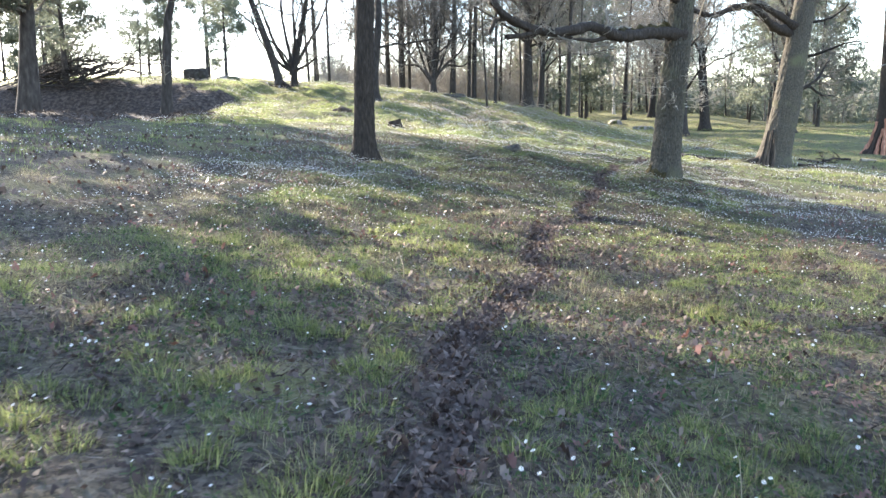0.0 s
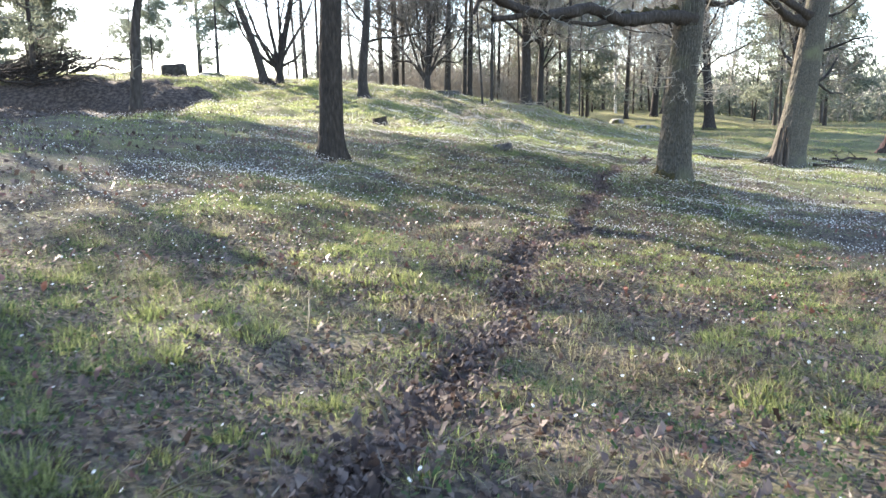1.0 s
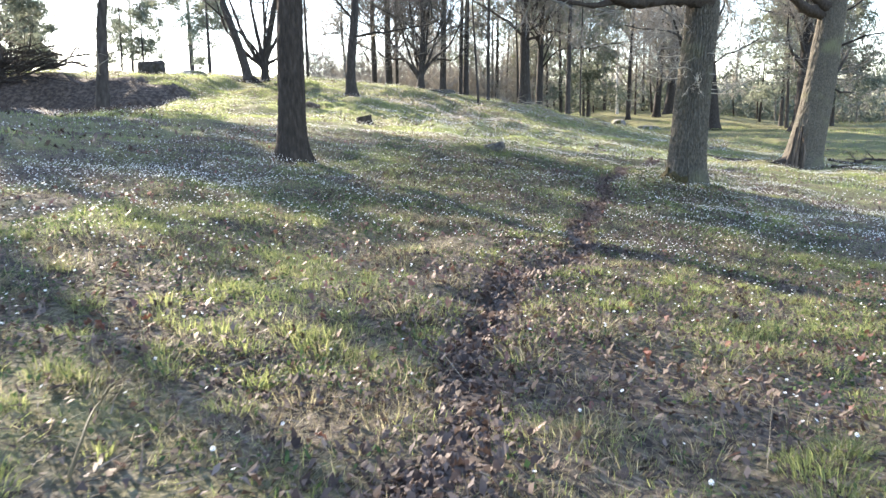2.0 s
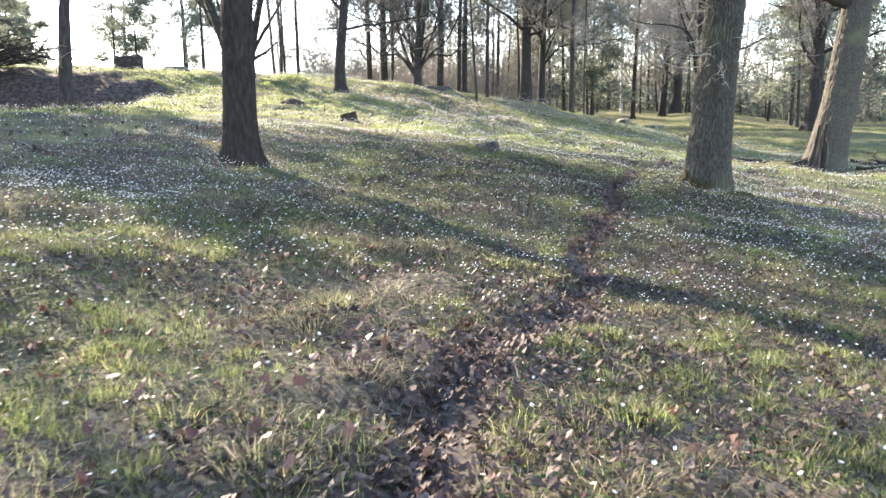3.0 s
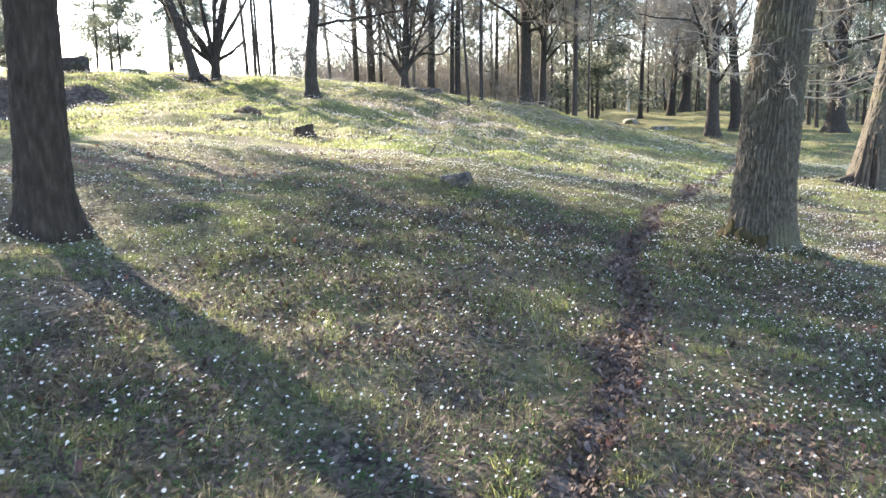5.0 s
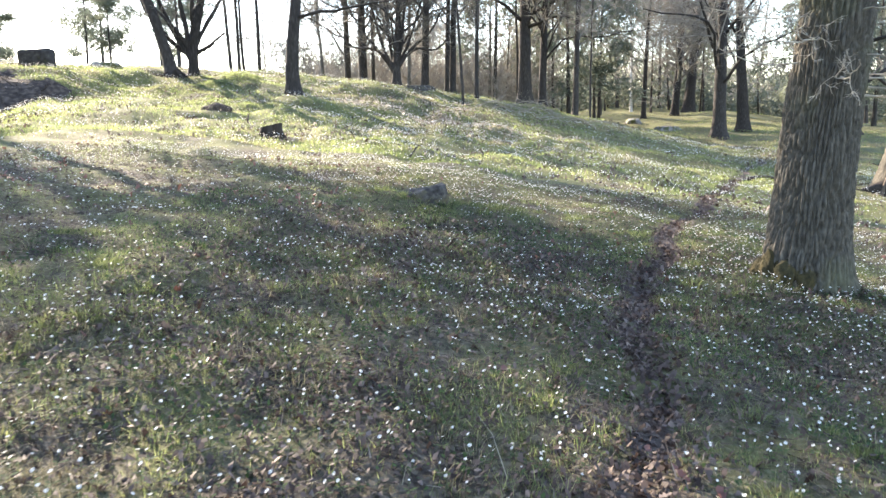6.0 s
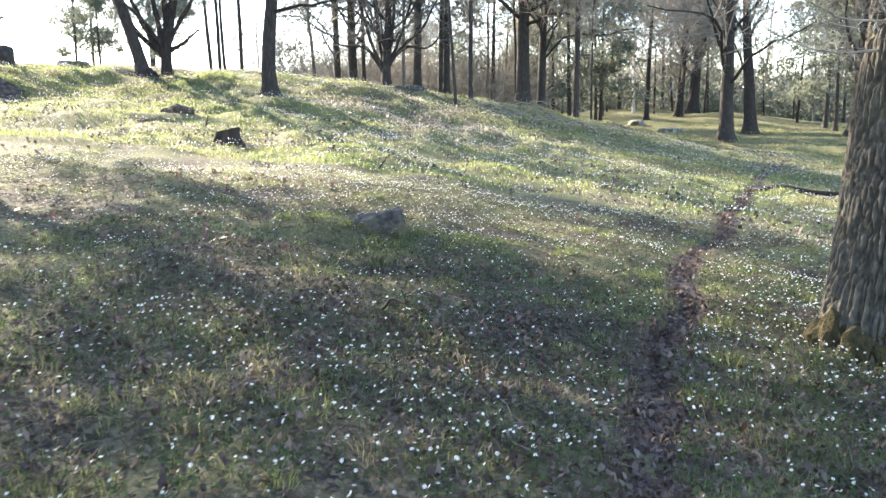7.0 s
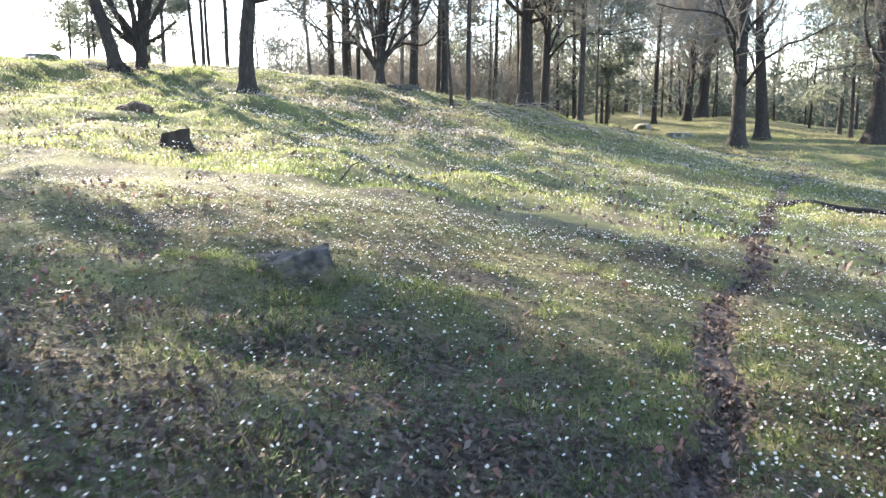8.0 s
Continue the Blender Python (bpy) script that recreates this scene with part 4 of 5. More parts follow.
FIXED = [(14.9, 100, 0), (18.6, 112, 5), (24.3, 115, 5), (31.6, 85, 4), (37.5, 87, 3), (41.0, 96, 4), (9.3, 80, 4), (12.6, 86, 3), (36.6, 100, 1), (2.9, 112, 1), (-2.8, 96, 0), (12.0, 118, 2), (3.9, 78, 6), (16.5, 108, 6), (24.4, 110, 6), (34.5, 100, 6), (9.5, 112, 6), (29.0, 112, 4), (44.0, 110, 5),
         (21.0, 104, 6), (27.5, 108, 6), (11.0, 104, 6), (33.0, 95, 6), (6.0, 83, 6), (29.5, 78, 3), (3.0, 74, 4), (8.0, 80, 3), (12.5, 88, 4)]
spots = []
rw = np.random.default_rng(77)
tries = 0
while len(spots) < 34 and tries < 6000:
    tries += 1
    y = rw.uniform(72, 150)
    bear = rw.uniform(-16, 44)                      # degrees to the right of +y, seen from the meadow
    x = 2 + (y - 10) * math.tan(radians(bear))
    if bear < -4 and y < 95:
        continue
    if bear < -2 and rw.random() < 0.75:
        continue
    if 6 < x < 32 and y < 108:
        continue
    if bear > 17 and (y < 95 or rw.random() < 0.25):
        continue
    if any((x - a) ** 2 + (y - b) ** 2 < 9 for a, b, _ in spots):
        continue
    spots.append((x, y, bear))
for x, y in [(-9.5, 72), (-3.2, 70), (2.6, 74), (-13, 80), (-7, 84), (6.5, 80), (-4.5, 90), (1.0, 95), (8.5, 92)]:
    spots.append((x, y, -9.0))
used = set()
for x, y, bear in [(a, b, 100.0 + c) for a, b, c in FIXED] + spots:
    q = rw.random()
    k = int(rw.integers(0, 3)) if q < 0.62 or bear < 7 else 3 + int(rw.integers(0, 3)) if q < 0.76 else 6 if q < 0.88 else int(rw.integers(0, 3))
    k = int(bear - 100) if bear > 90 else k
    s = rw.uniform(0.8, 1.2)
    m = Matrix.LocRotScale((x, y, gz(x, y) - 0.1), Euler((0, 0, rw.uniform(0, 6.28))), None)
    if k not in used:
        used.add(k)
        protos[k].matrix_basis = m
        continue
    ob = copy_thing(protos[k], m)
    ob.scale = (s, s, s)
for k in range(7):
    if k not in used:
        protos[k].location = (30 + 5 * k, 140, gz(30 + 5 * k, 140))

# thickets further off, uncountable
rf = np.random.default_rng(5)
N = 1200
fy = rf.uniform(118, 230, N)
fb = np.radians(rf.uniform(-34, 50, N))
fx = 2 + fy * np.tan(fb)
keep = (fb > radians(-10)) | (rf.random(N) < 0.4)
fx, fy = fx[keep], fy[keep]
base = np.stack([fx, fy, ground(fx, fy) - 0.5], 1)
hh = rf.uniform(3, 11, len(fx)) * np.where(fx / fy > 0.42, 0.7, 1.0)
P1, R1 = boughs(rf, base, np.tile([0, 0, 1.0], (len(fx), 1)), hh, rf.uniform(0.08, 0.22, len(fx)), 4, 0.08, 0.1)
st, wy, ln, rd = shoots(rf, P1, R1, hh, 11, 0.05, (35, 80), 0.4, 0.5, 0.2)
P2, R2 = boughs(rf, st, wy, ln, np.maximum(rd, 0.05), 2, 0.25, 0.05)
st, wy, l3, rd = shoots(rf, P2, R2, ln, 6, 0.1, (30, 70), 0.6, 0.6, 0.1)
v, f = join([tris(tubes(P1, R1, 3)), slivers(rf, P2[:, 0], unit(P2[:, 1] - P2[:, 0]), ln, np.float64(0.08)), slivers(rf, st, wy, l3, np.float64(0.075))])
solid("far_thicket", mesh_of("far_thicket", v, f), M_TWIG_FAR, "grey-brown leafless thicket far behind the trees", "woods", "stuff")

# low evergreen undergrowth that closes the wood near the ground
N = 8000
uy = rf.uniform(112, 190, N)
ux = 2 + uy * np.tan(np.radians(rf.uniform(-14, 46, N)))
uz = ground(ux, uy) + rf.uniform(0, 1, N) ** 1.3 * (3.0 + 7.0 * vnoise(ux, uy, 14.0, 41))
keep = vnoise(ux, uy, 6.0, 42) > 0.24
v, f = needles(rf, np.stack([ux, uy, uz], 1)[keep], 1.1, 14)
solid("undergrowth", mesh_of("undergrowth", v, f), M_NEEDLE, "grey-green evergreen undergrowth of the far wood", "bushes", "stuff")

# leafless scrub along the back of the rise
rs = np.random.default_rng(6)
N = 300
sy = rs.uniform(72, 112, N)
sx = 2 + (sy - 10) * np.tan(np.radians(rs.uniform(-13, 4, N)))
base = np.repeat(np.stack([sx, sy, ground(sx, sy) - 0.1], 1), 5, 0)
hh = np.repeat(rs.uniform(3.0, 8.0, N) * np.where(sx / sy > 0.17, 0.6, 1.0), 5) * rs.uniform(0.6, 1.2, 5 * N)
P1, R1 = boughs(rs, base, np.stack([rs.normal(0, 0.35, 5 * N), rs.normal(0, 0.35, 5 * N), np.ones(5 * N)], 1), hh, np.full(5 * N, 0.03), 4, 0.12, 0.1)
st, wy, ln, rd = shoots(rs, P1, R1, hh, 9, 0.1, (25, 65), 0.45, 0.5, 0.15)
st2, wy2, ln2, rd2 = shoots(rs, np.stack([st, st + wy * ln[:, None] * 0.5, st + wy * ln[:, None]], 1), np.full((len(st), 3), 0.02), ln, 3, 0.2, (25, 65), 0.6, 0.5, 0.1)
v, f = join([tris(tubes(P1, R1, 3)), slivers(rs, st, wy, ln, np.float64(0.028)), slivers(rs, st2, wy2, ln2, np.float64(0.024))])
solid("scrub", mesh_of("scrub", v, f), M_TWIG, "grey leafless scrub behind the rise", "bushes", "stuff")

# ---- stones, stump, brush ----
boulder("boulder", (-13.9, 40.6, gz(-13.9, 40.6) - 0.04), (1.2, 0.9, 0.68), 3, "dark squared boulder on the mound's crest", M_ROCK_DARK, sharp=0.12, turn=14, top=0.9, square=True)
boulder("boulder", (-13.6, 45.0, gz(-13.6, 45.0) - 0.05), (1.5, 0.9, 0.4), 5, "low flat boulder behind the crest", sharp=0.25)
boulder("boulder", (0.98, 21.95, 0.5 * (gz(0.8, 21.95) + gz(1.3, 21.95)) - 0.09), (0.94, 0.56, 0.56), 8, "half-buried slanting grey stone with a turfed side", M_TURFROCK, sharp=0.5, turn=-12, top=0.3, ramp=0.14)
boulder("boulder", (-5.45, 34.35, gz(-5.45, 34.35) - 0.05), (0.75, 0.55, 0.26), 14, "small brown earth-stained stone on the sunny slope", M_TRAIL, sharp=0.5, turn=20, top=1.0, ramp=-0.25)
boulder("boulder", (17.2, 79.4, gz(17.2, 79.4) - 0.1), (2.6, 1.6, 0.7), 9, "low grey boulder on the shaded flat", turn=30, group="stones on the flat")
boulder("boulder", (16.5, 90.0, gz(16.5, 90.0) - 0.1), (2.4, 1.6, 0.6), 10, "low grey boulder on the shaded flat", turn=80, group="stones on the flat")
boulder("boulder", (-0.9, 48.2, gz(-0.9, 48.2) - 0.1), (1.6, 0.8, 0.35), 12, "flat mossy stone on the slope's edge", M_TURFROCK, turn=10)


def tree_stump(at, r, h):
    ob = thing("tree_stump", at, "dark rotten tree stump on the sunny slope", "stump")
    bm = bmesh.new()
    nu, nv = 40, 12
    rows = []
    for i in range(nv):
        z = -0.15 + (h + 0.15) * i / (nv - 1)
        row = []
        for j in range(nu):
            t = 2 * math.pi * j / nu
            k = 1 + 0.5 * math.exp(-max(z, 0) / 0.1) * (0.5 + 0.5 * math.cos(5 * t + 1)) + 0.08 * noise.noise(Vector((math.cos(t) * 4, math.sin(t) * 4, z * 4)))
            top = max(z, 0) * (0.2 * math.cos(t) + 0.06 * noise.noise(Vector((math.cos(t) * 3, math.sin(t) * 3, 3))))
            row.append(bm.verts.new((r * k * math.cos(t), r * k * math.sin(t), z + top)))
        rows.append(row)
    for a, b in zip(rows, rows[1:]):
        for j in range(nu):
            bm.faces.new((a[j], a[(j + 1) % nu], b[(j + 1) % nu], b[j]))
    mid = bm.verts.new((0, 0, h - 0.015))
    for j in range(nu):
        bm.faces.new((rows[-1][j], rows[-1][(j + 1) % nu], mid))
    me = bpy.data.meshes.new("stump_body")
    bm.to_mesh(me)
    bm.free()
    part("stump_body", me, M_STUMP, ob)
    return ob


tree_stump((-2.75, 29.8, gz(-2.75, 29.8)), 0.24, 0.27)


def dead_branch(name, at, length, r, seed, label, turn, rise=0.05, shoots_n=7, mat=None, category="branch", group="", tilt=0.0, wob=1.0):
    """A fallen bough with its side twigs, lying on the ground."""
    rng = np.random.default_rng(seed)
    c, s = math.cos(radians(turn)), math.sin(radians(turn))
    n = 12
    u = np.linspace(0, length, n)
    x, y = at[0] + u * c, at[1] + u * s
    P = np.stack([x, y, ground(x, y) + r * 0.7 + rise * np.sin(np.linspace(0, 3.1, n))], 1)
    P[:, :2] += wob * np.cumsum(rng.normal(0, 0.012 * length, (n, 2)), 0)
    P[:, 2] = ground(P[:, 0], P[:, 1]) + r * 0.7 + rise * np.sin(np.linspace(0.2, 2.9, n))
    P[:, 2] = wob * P[:, 2] + (1 - wob) * np.interp(u, [0, length / 2, length], P[[0, n // 2, n - 1], 2]) + tilt * u
    o = P[0].copy()
    ob = thing(name, tuple(o), label, category, group)
    P -= o
    R = np.linspace(r, r * 0.3, n)
    v, f = tubes(P[None], R[None], 7)
    part("stem", mesh_of("stem", v, f, True), mat or M_DEAD, ob)
    if shoots_n:
        st, wy, ln, rd = shoots(rng, P[None], R[None], np.array([length]), shoots_n, 0.2, (30, 60), 0.45, 0.55, 0.15)
        P3, R3 = boughs(rng, st, wy, ln, rd, 6, 0.2, -0.02)
        st, wy, l4, rd = shoots(rng, P3, R3, ln, 4, 0.3, (30, 60), 0.5, 0.6, 0.0)
        P4, R4 = boughs(rng, st, wy, l4, rd, 4, 0.25, -0.03)
        v, f = join([tubes(P3, R3, 5), tubes(P4, R4, 3)])
        part("twig_spray", mesh_of("twig_spray", v, f), mat or M_DEAD, ob, kind="stuff")
    return ob


dead_branch("fallen_branch", (9.2, 34.7), 3.4, 0.085, 201, "long weathered fallen bough at the leaning oak's foot", -16, 0.1, 3, mat=M_MID, wob=0.5)
for k, (x, y, tn, ln) in enumerate([(15.6, 37.2, 10, 2.6), (17.0, 37.9, 30, 2.4), (18.6, 38.6, 160, 2.0), (13.8, 33.0, -30, 1.8), (20.0, 40.0, 20, 2.2)]):
    dead_branch("fallen_branch", (x, y), ln * 0.8, 0.07, 210 + k, "dark broken bough lying on the shaded grass", tn, 0.02, 4, mat=M_OAK_DARK, group="broken boughs")
for k in range(16):
    r = random.Random(300 + k)
    dead_branch("fallen_branch", (r.uniform(1.5, 6.5), r.uniform(44.5, 51)), r.uniform(1.2, 3.0), 0.02, 230 + k, "pale dry branch lying on the slope", r.uniform(-60, 40), 0.3,
                group="dry branches on the slope")
for k, (x, y, tn, ln, rr, m) in enumerate([(0.55, 27.2, 60, 0.5, 0.02, M_STUMP), (0.1, 4.2, 118, 0.42, 0.008, M_STRAW), (-0.55, 3.1, 70, 0.5, 0.007, M_STRAW), (-0.5, 5.6, 100, 0.5, 0.007, M_STRAW),
                                      (1.6, 19.2, -60, 0.45, 0.012, M_STUMP), (1.0, 18.6, 110, 0.4, 0.005, M_STRAW), (0.0, 10.8, 75, 0.45, 0.009, M_STRAW), (2.2, 5.0, 130, 0.4, 0.006, M_STRAW),
                                      (-3.8, 31.6, 100, 0.5, 0.02, M_STUMP)]):
    dead_branch("fallen_twig", (x, y), ln, rr, 260 + k, "thin dry twig sticking out of the grass", tn, 0.08, 2, mat=m, group="twigs in the grass", tilt=0.55 if m is M_STUMP else 0.15)
dead_branch("broken_log", (18.9, 38.2), 0.9, 0.1, 250, "short pale broken log on the shaded grass", 20, 0.0, 0, mat=M_DEAD, category="log")
# heap of cut brushwood on the bank, and the dead bracken under it, darkened for shade
for k in range(46):
    r = random.Random(400 + k)
    dead_branch("brushwood", (r.uniform(-22.5, -17.6), r.uniform(36.0, 38.6)), r.uniform(2.2, 4.6), r.uniform(0.025, 0.06), 410 + k, "cut branch in a brushwood heap on the bank",
                r.uniform(-14, 22), r.uniform(0.1, 0.5), 8, mat=M_MID, group="brushwood heap", tilt=r.uniform(0.05, 0.3))
rb = np.random.default_rng(9)
bx, by = rb.uniform(-25, -7.6, 42000), rb.uniform(17.0, 38.0, 42000)
ok = (brown_shaded_bank(bx, by) > 0.5) & (rb.random(42000) < 0.35 + 0.65 * vnoise(bx, by, 0.9, 16))
bx, by = bx[ok], by[ok]
bw = unit(np.stack([rb.normal(0, 1, len(bx)), rb.normal(-0.3, 1, len(bx)), rb.uniform(0.0, 0.5, len(bx))], 1))
v, f = slivers(rb, np.stack([bx, by, ground(bx, by) - 0.01], 1), bw, rb.uniform(0.1, 0.38, len(bx)), np.float64(0.012))
solid("shaded_dead_bracken", mesh_of("shaded_dead_bracken", v, f), M_BRACKEN, "dead bracken and twigs, brown darkened for shade on the bank", "undergrowth", "stuff")

# ---- plants and litter on the ground ----


def scatter(rng, x0, x1, y0, y1, count):
    return rng.uniform(x0, x1, count), rng.uniform(y0, y1, count)


def thinned(x, y, seed):
    """Full cover on the slope that opens before the trail, a third of it to the sides."""
    return ((x > -0.62 * (y + 1) - 0.6) & (x < 0.56 * (y + 1) + 1.0) & (y > 1.2)) | (np.random.default_rng(seed).random(len(x)) < 0.3)


def blades(name, x, y, hmin, hmax, wid, material, label, seed, bent=0.5, fine=False):
    rng = np.random.default_rng(seed)
    ok = thinned(x, y, seed)
    x, y = x[ok], y[ok]
    m = len(x)
    z = ground(x, y) - 0.01
    h = rng.uniform(hmin, hmax, m) * (0.6 + 0.8 * vnoise(x, y, 0.35, 21))
    a, la = rng.uniform(0, 6.283, m), rng.uniform(0, 6.283, m)
    w = wid * rng.uniform(0.6, 1.3, m)
    lean = np.abs(rng.normal(0, bent, m)) + 0.1
    sx, sy = np.cos(a) * w / 2, np.sin(a) * w / 2
    lx, ly = np.cos(la) * lean * h, np.sin(la) * lean * h
    up = h / np.sqrt(1 + lean ** 2)
    b = np.stack([x, y, z], 1)
    s = np.stack([sx, sy, 0 * sx], 1)
    mid = b + np.stack([lx * 0.35, ly * 0.35, up * 0.62], 1)
    tip = b + np.stack([lx, ly, up], 1)
    if fine:
        v = np.stack([b - s, b + s, mid + s * 0.75, mid - s * 0.75, tip], 1).reshape(-1, 3)
        o = np.arange(m)[:, None] * 5
        f = np.concatenate([o + [0, 1, 2], o + [0, 2, 3], o + [3, 2, 4]], 0)
    else:
        v = np.stack([b - s, b + s, tip], 1).reshape(-1, 3)
        f = np.arange(3 * m).reshape(-1, 3)
    return solid(name, mesh_of(name, v, f), material, label, "grass", "stuff")


def wear(x, y):
    """0 on the trail and by the trunks, 1 in the open sward."""
    return np.clip((trail_off(x, y) - 0.09) / 0.14 + 0.45 * np.clip((9 - y) / 3, 0, 1), 0, 1)


def leaf_patch(x, y):
    """The brown, leaf-strewn part of the rise."""
    return np.clip(np.exp(-(((x - 0.8) / 3.4) ** 2) - ((y - 41.0) / 5.0) ** 2) * (0.5 + 0.8 * vnoise(x, y, 1.5, 19))
                   + 1.7 * np.clip(vnoise(x, y, 2.2, 29) * 0.6 + vnoise(x, y, 0.9, 30) * 0.4 - 0.54, 0, 0.4) * (y > 22), 0, 1)


ra = np.random.default_rng(31)
# near sward, along the trail
x, y = scatter(ra, -6, 9.5, -0.2, 27, 415000)
tuftness = vnoise(x, y, 0.45, 4) * 0.6 + vnoise(x, y, 1.6, 5) * 0.55
keep = ra.random(len(x)) < np.clip((tuftness - 0.4) * 3.4, 0.08, 1) * (0.03 + 0.97 * wear(x, y))
kind = vnoise(x, y, 0.7, 6) + ra.normal(0, 0.14, len(x)) + 0.12 * np.clip((8 - y) / 4, 0, 1) + 0.18 * np.clip((y - 12) / 4, 0, 1)
lane = np.abs(x - 0.2 - 0.13 * y) < 3.0
keep &= ~lane | (ra.random(len(x)) < 0.3)
for zone, wd in ((lane, 1.0), (~lane, 1.25)):
    g, d = zone & keep & (kind > 0.42), zone & keep & (kind <= 0.42)
    blades("grass", x[g], y[g], 0.02, 0.075, 0.0042 * wd, M_GREEN, "short fresh green spring grass in loose tufts", 41, 0.8)
    blades("dry_grass", x[d], y[d], 0.03, 0.1, 0.0045 * wd, M_STRAW, "bleached dry grass from last year", 42, 1.6)
# thick short growth beside the trail, in patches with leaf litter between them
y = ra.uniform(1.2, 22.0, 360000)
x = 0.2 + 0.13 * y + ra.uniform(-4.2, 3.4, len(y))
bare = vnoise(x, y, 0.42, 23) * 0.6 + vnoise(x, y, 1.3, 24) * 0.5
keep = ra.random(len(x)) < np.clip((bare - 0.42) * 5.0, 0.05, 1) * (0.04 + 0.96 * wear(x, y))
kind = vnoise(x, y, 0.4, 25) * 0.6 + vnoise(x, y, 1.1, 6) * 0.45 + ra.normal(0, 0.1, len(x))
split = np.where((y < 6.5) | (y > 13), 0.44, 0.5)
g, d = keep & (kind > split), keep & (kind <= split)
blades("grass", x[g], y[g], 0.025, 0.085, 0.005, M_GREEN, "thick short green grass and moss beside the trail", 81, 0.9)
blades("dry_grass", x[d], y[d], 0.03, 0.1, 0.0046, M_STRAW, "matted dry grass beside the trail", 82, 1.7)
# the fine close sward under it all
y = ra.uniform(1.2, 25.0, 380000)
x = 0.2 + 0.13 * y + ra.uniform(-5.2, 4.0, len(y))
keep = ra.random(len(x)) < (0.25 + 0.75 * vnoise(x, y, 0.3, 34)) * (0.02 + 0.98 * wear(x, y))
kind = vnoise(x, y, 0.5, 35) * 0.5 + vnoise(x, y, 1.4, 36) * 0.5 + ra.normal(0, 0.12, len(x))
g = kind > 0.5 - 0.1 * np.clip((y - 12) / 4, 0, 1)
g, d = keep & g, keep & ~g
blades("grass", x[g], y[g], 0.015, 0.05, 0.004, M_SWARD, "fine close green sward", 83, 0.7)
blades("dry_grass", x[d], y[d], 0.02, 0.06, 0.004, M_STRAW, "fine bleached grass in the sward", 84, 1.4)
# the rise and the sides
x, y = scatter(ra, -24, 22, -0.2, 56, 720000)
xn, yn = scatter(ra, -13, 13, 23.5, 46, 260000)
x, y = np.concatenate([x, xn]), np.concatenate([y, yn])
out = ~((x > -6) & (x < 9.5) & (y < 27))
tuftness = vnoise(x, y, 0.7, 4) * 0.5 + vnoise(x, y, 2.4, 5) * 0.6
keep = out & (brown_shaded_bank(x, y) < 0.5) & (ra.random(len(x)) < np.clip((tuftness - 0.3) * 1.7, 0.04, 1) * (0.1 + 0.9 * wear(x, y)))
kind = vnoise(x, y, 1.1, 6) + ra.normal(0, 0.18, len(x))
kind = kind - 0.28 * np.clip((x - 7) / 4, 0, 1)
brown = leaf_patch(x, y)
keep &= ra.random(len(x)) > 0.6 * brown
g, d = keep & (kind > 0.2 + 0.28 * brown), keep & (kind <= 0.2 + 0.28 * brown)
blades("grass", x[g], y[g], 0.04, 0.115, 0.018, M_GREEN, "short green grass over the rise", 43, 0.45)
blades("dry_grass", x[d], y[d], 0.04, 0.12, 0.014, M_STRAW, "bleached dry grass over the rise", 44, 0.8)
# the flat beyond
x, y = scatter(ra, -20, 60, 50, 125, 120000)
kind = vnoise(x, y, 3, 6) + ra.normal(0, 0.1, len(x))
g, d = kind > 0.62, (kind > 0.3) & (kind <= 0.5)
blades("grass", x[g], y[g], 0.06, 0.15, 0.05, M_GREEN, "green grass on the far flat", 45, 0.6)
blades("dry_grass", x[d], y[d], 0.06, 0.15, 0.05, M_STRAW, "bleached dry grass on the far flat", 49, 0.9)
# taller tufts, green and bleached

def tufts(name, count, each, spread, hmin, hmax, wid, material, label, seed, flop, spots=()):
    """Tussocks whose blades fan out from the middle and bend over."""
    rc = np.random.default_rng(seed)
    cy = rc.uniform(0.8, 24, count * 3)
    cx = 0.2 + 0.13 * cy + rc.uniform(-4.2, 3.6, len(cy))
    ok = (trail_off(cx, cy) > 0.22) & (rc.random(len(cx)) < np.clip((vnoise(cx, cy, 1.2, seed) - 0.3) * 2.0, 0.05, 1) * np.where(cy < 14, 1.0, 0.6))
    cx, cy = cx[ok][:count], cy[ok][:count]
    for sx, sy in spots:
        cx, cy = np.append(cx, sx), np.append(cy, sy)
    size = rc.uniform(0.5, 1.4, len(cx))
    idx = np.repeat(np.arange(len(cx)), (each * size).astype(int))
    m = len(idx)
    a, r = rc.uniform(0, 6.283, m), np.sqrt(rc.random(m)) * spread * size[idx]
    x, y = cx[idx] + r * np.cos(a), cy[idx] + r * np.sin(a) * 0.85
    h = rc.uniform(hmin, hmax, m) * (0.7 + 0.4 * size[idx])
    fan = flop * (0.25 + r / (spread * size[idx])) * rc.uniform(0.4, 1.3, m)
    a = a + rc.normal(0, 0.6, m)
    b = np.stack([x, y, ground(x, y) - 0.01], 1)
    q = rc.uniform(0, 6.283, m)
    s = np.stack([np.cos(q), np.sin(q), 0 * q], 1) * (wid * rc.uniform(0.6, 1.3, m) / 2)[:, None]
    up = h / np.sqrt(1 + fan ** 2)
    way = np.stack([np.cos(a) * fan * h, np.sin(a) * fan * h, 0 * h], 1)
    mid = b + way * 0.35 + np.stack([0 * h, 0 * h, up * 0.7], 1)
    tip = b + way + np.stack([0 * h, 0 * h, up], 1)
    v = np.stack([b - s, b + s, mid + s * 0.7, mid - s * 0.7, tip], 1).reshape(-1, 3)
    o = np.arange(m)[:, None] * 5
    f = np.concatenate([o + [0, 1, 2], o + [0, 2, 3], o + [3, 2, 4]], 0)
    solid(name, mesh_of(name, v, f), material, label, "grass", "stuff")


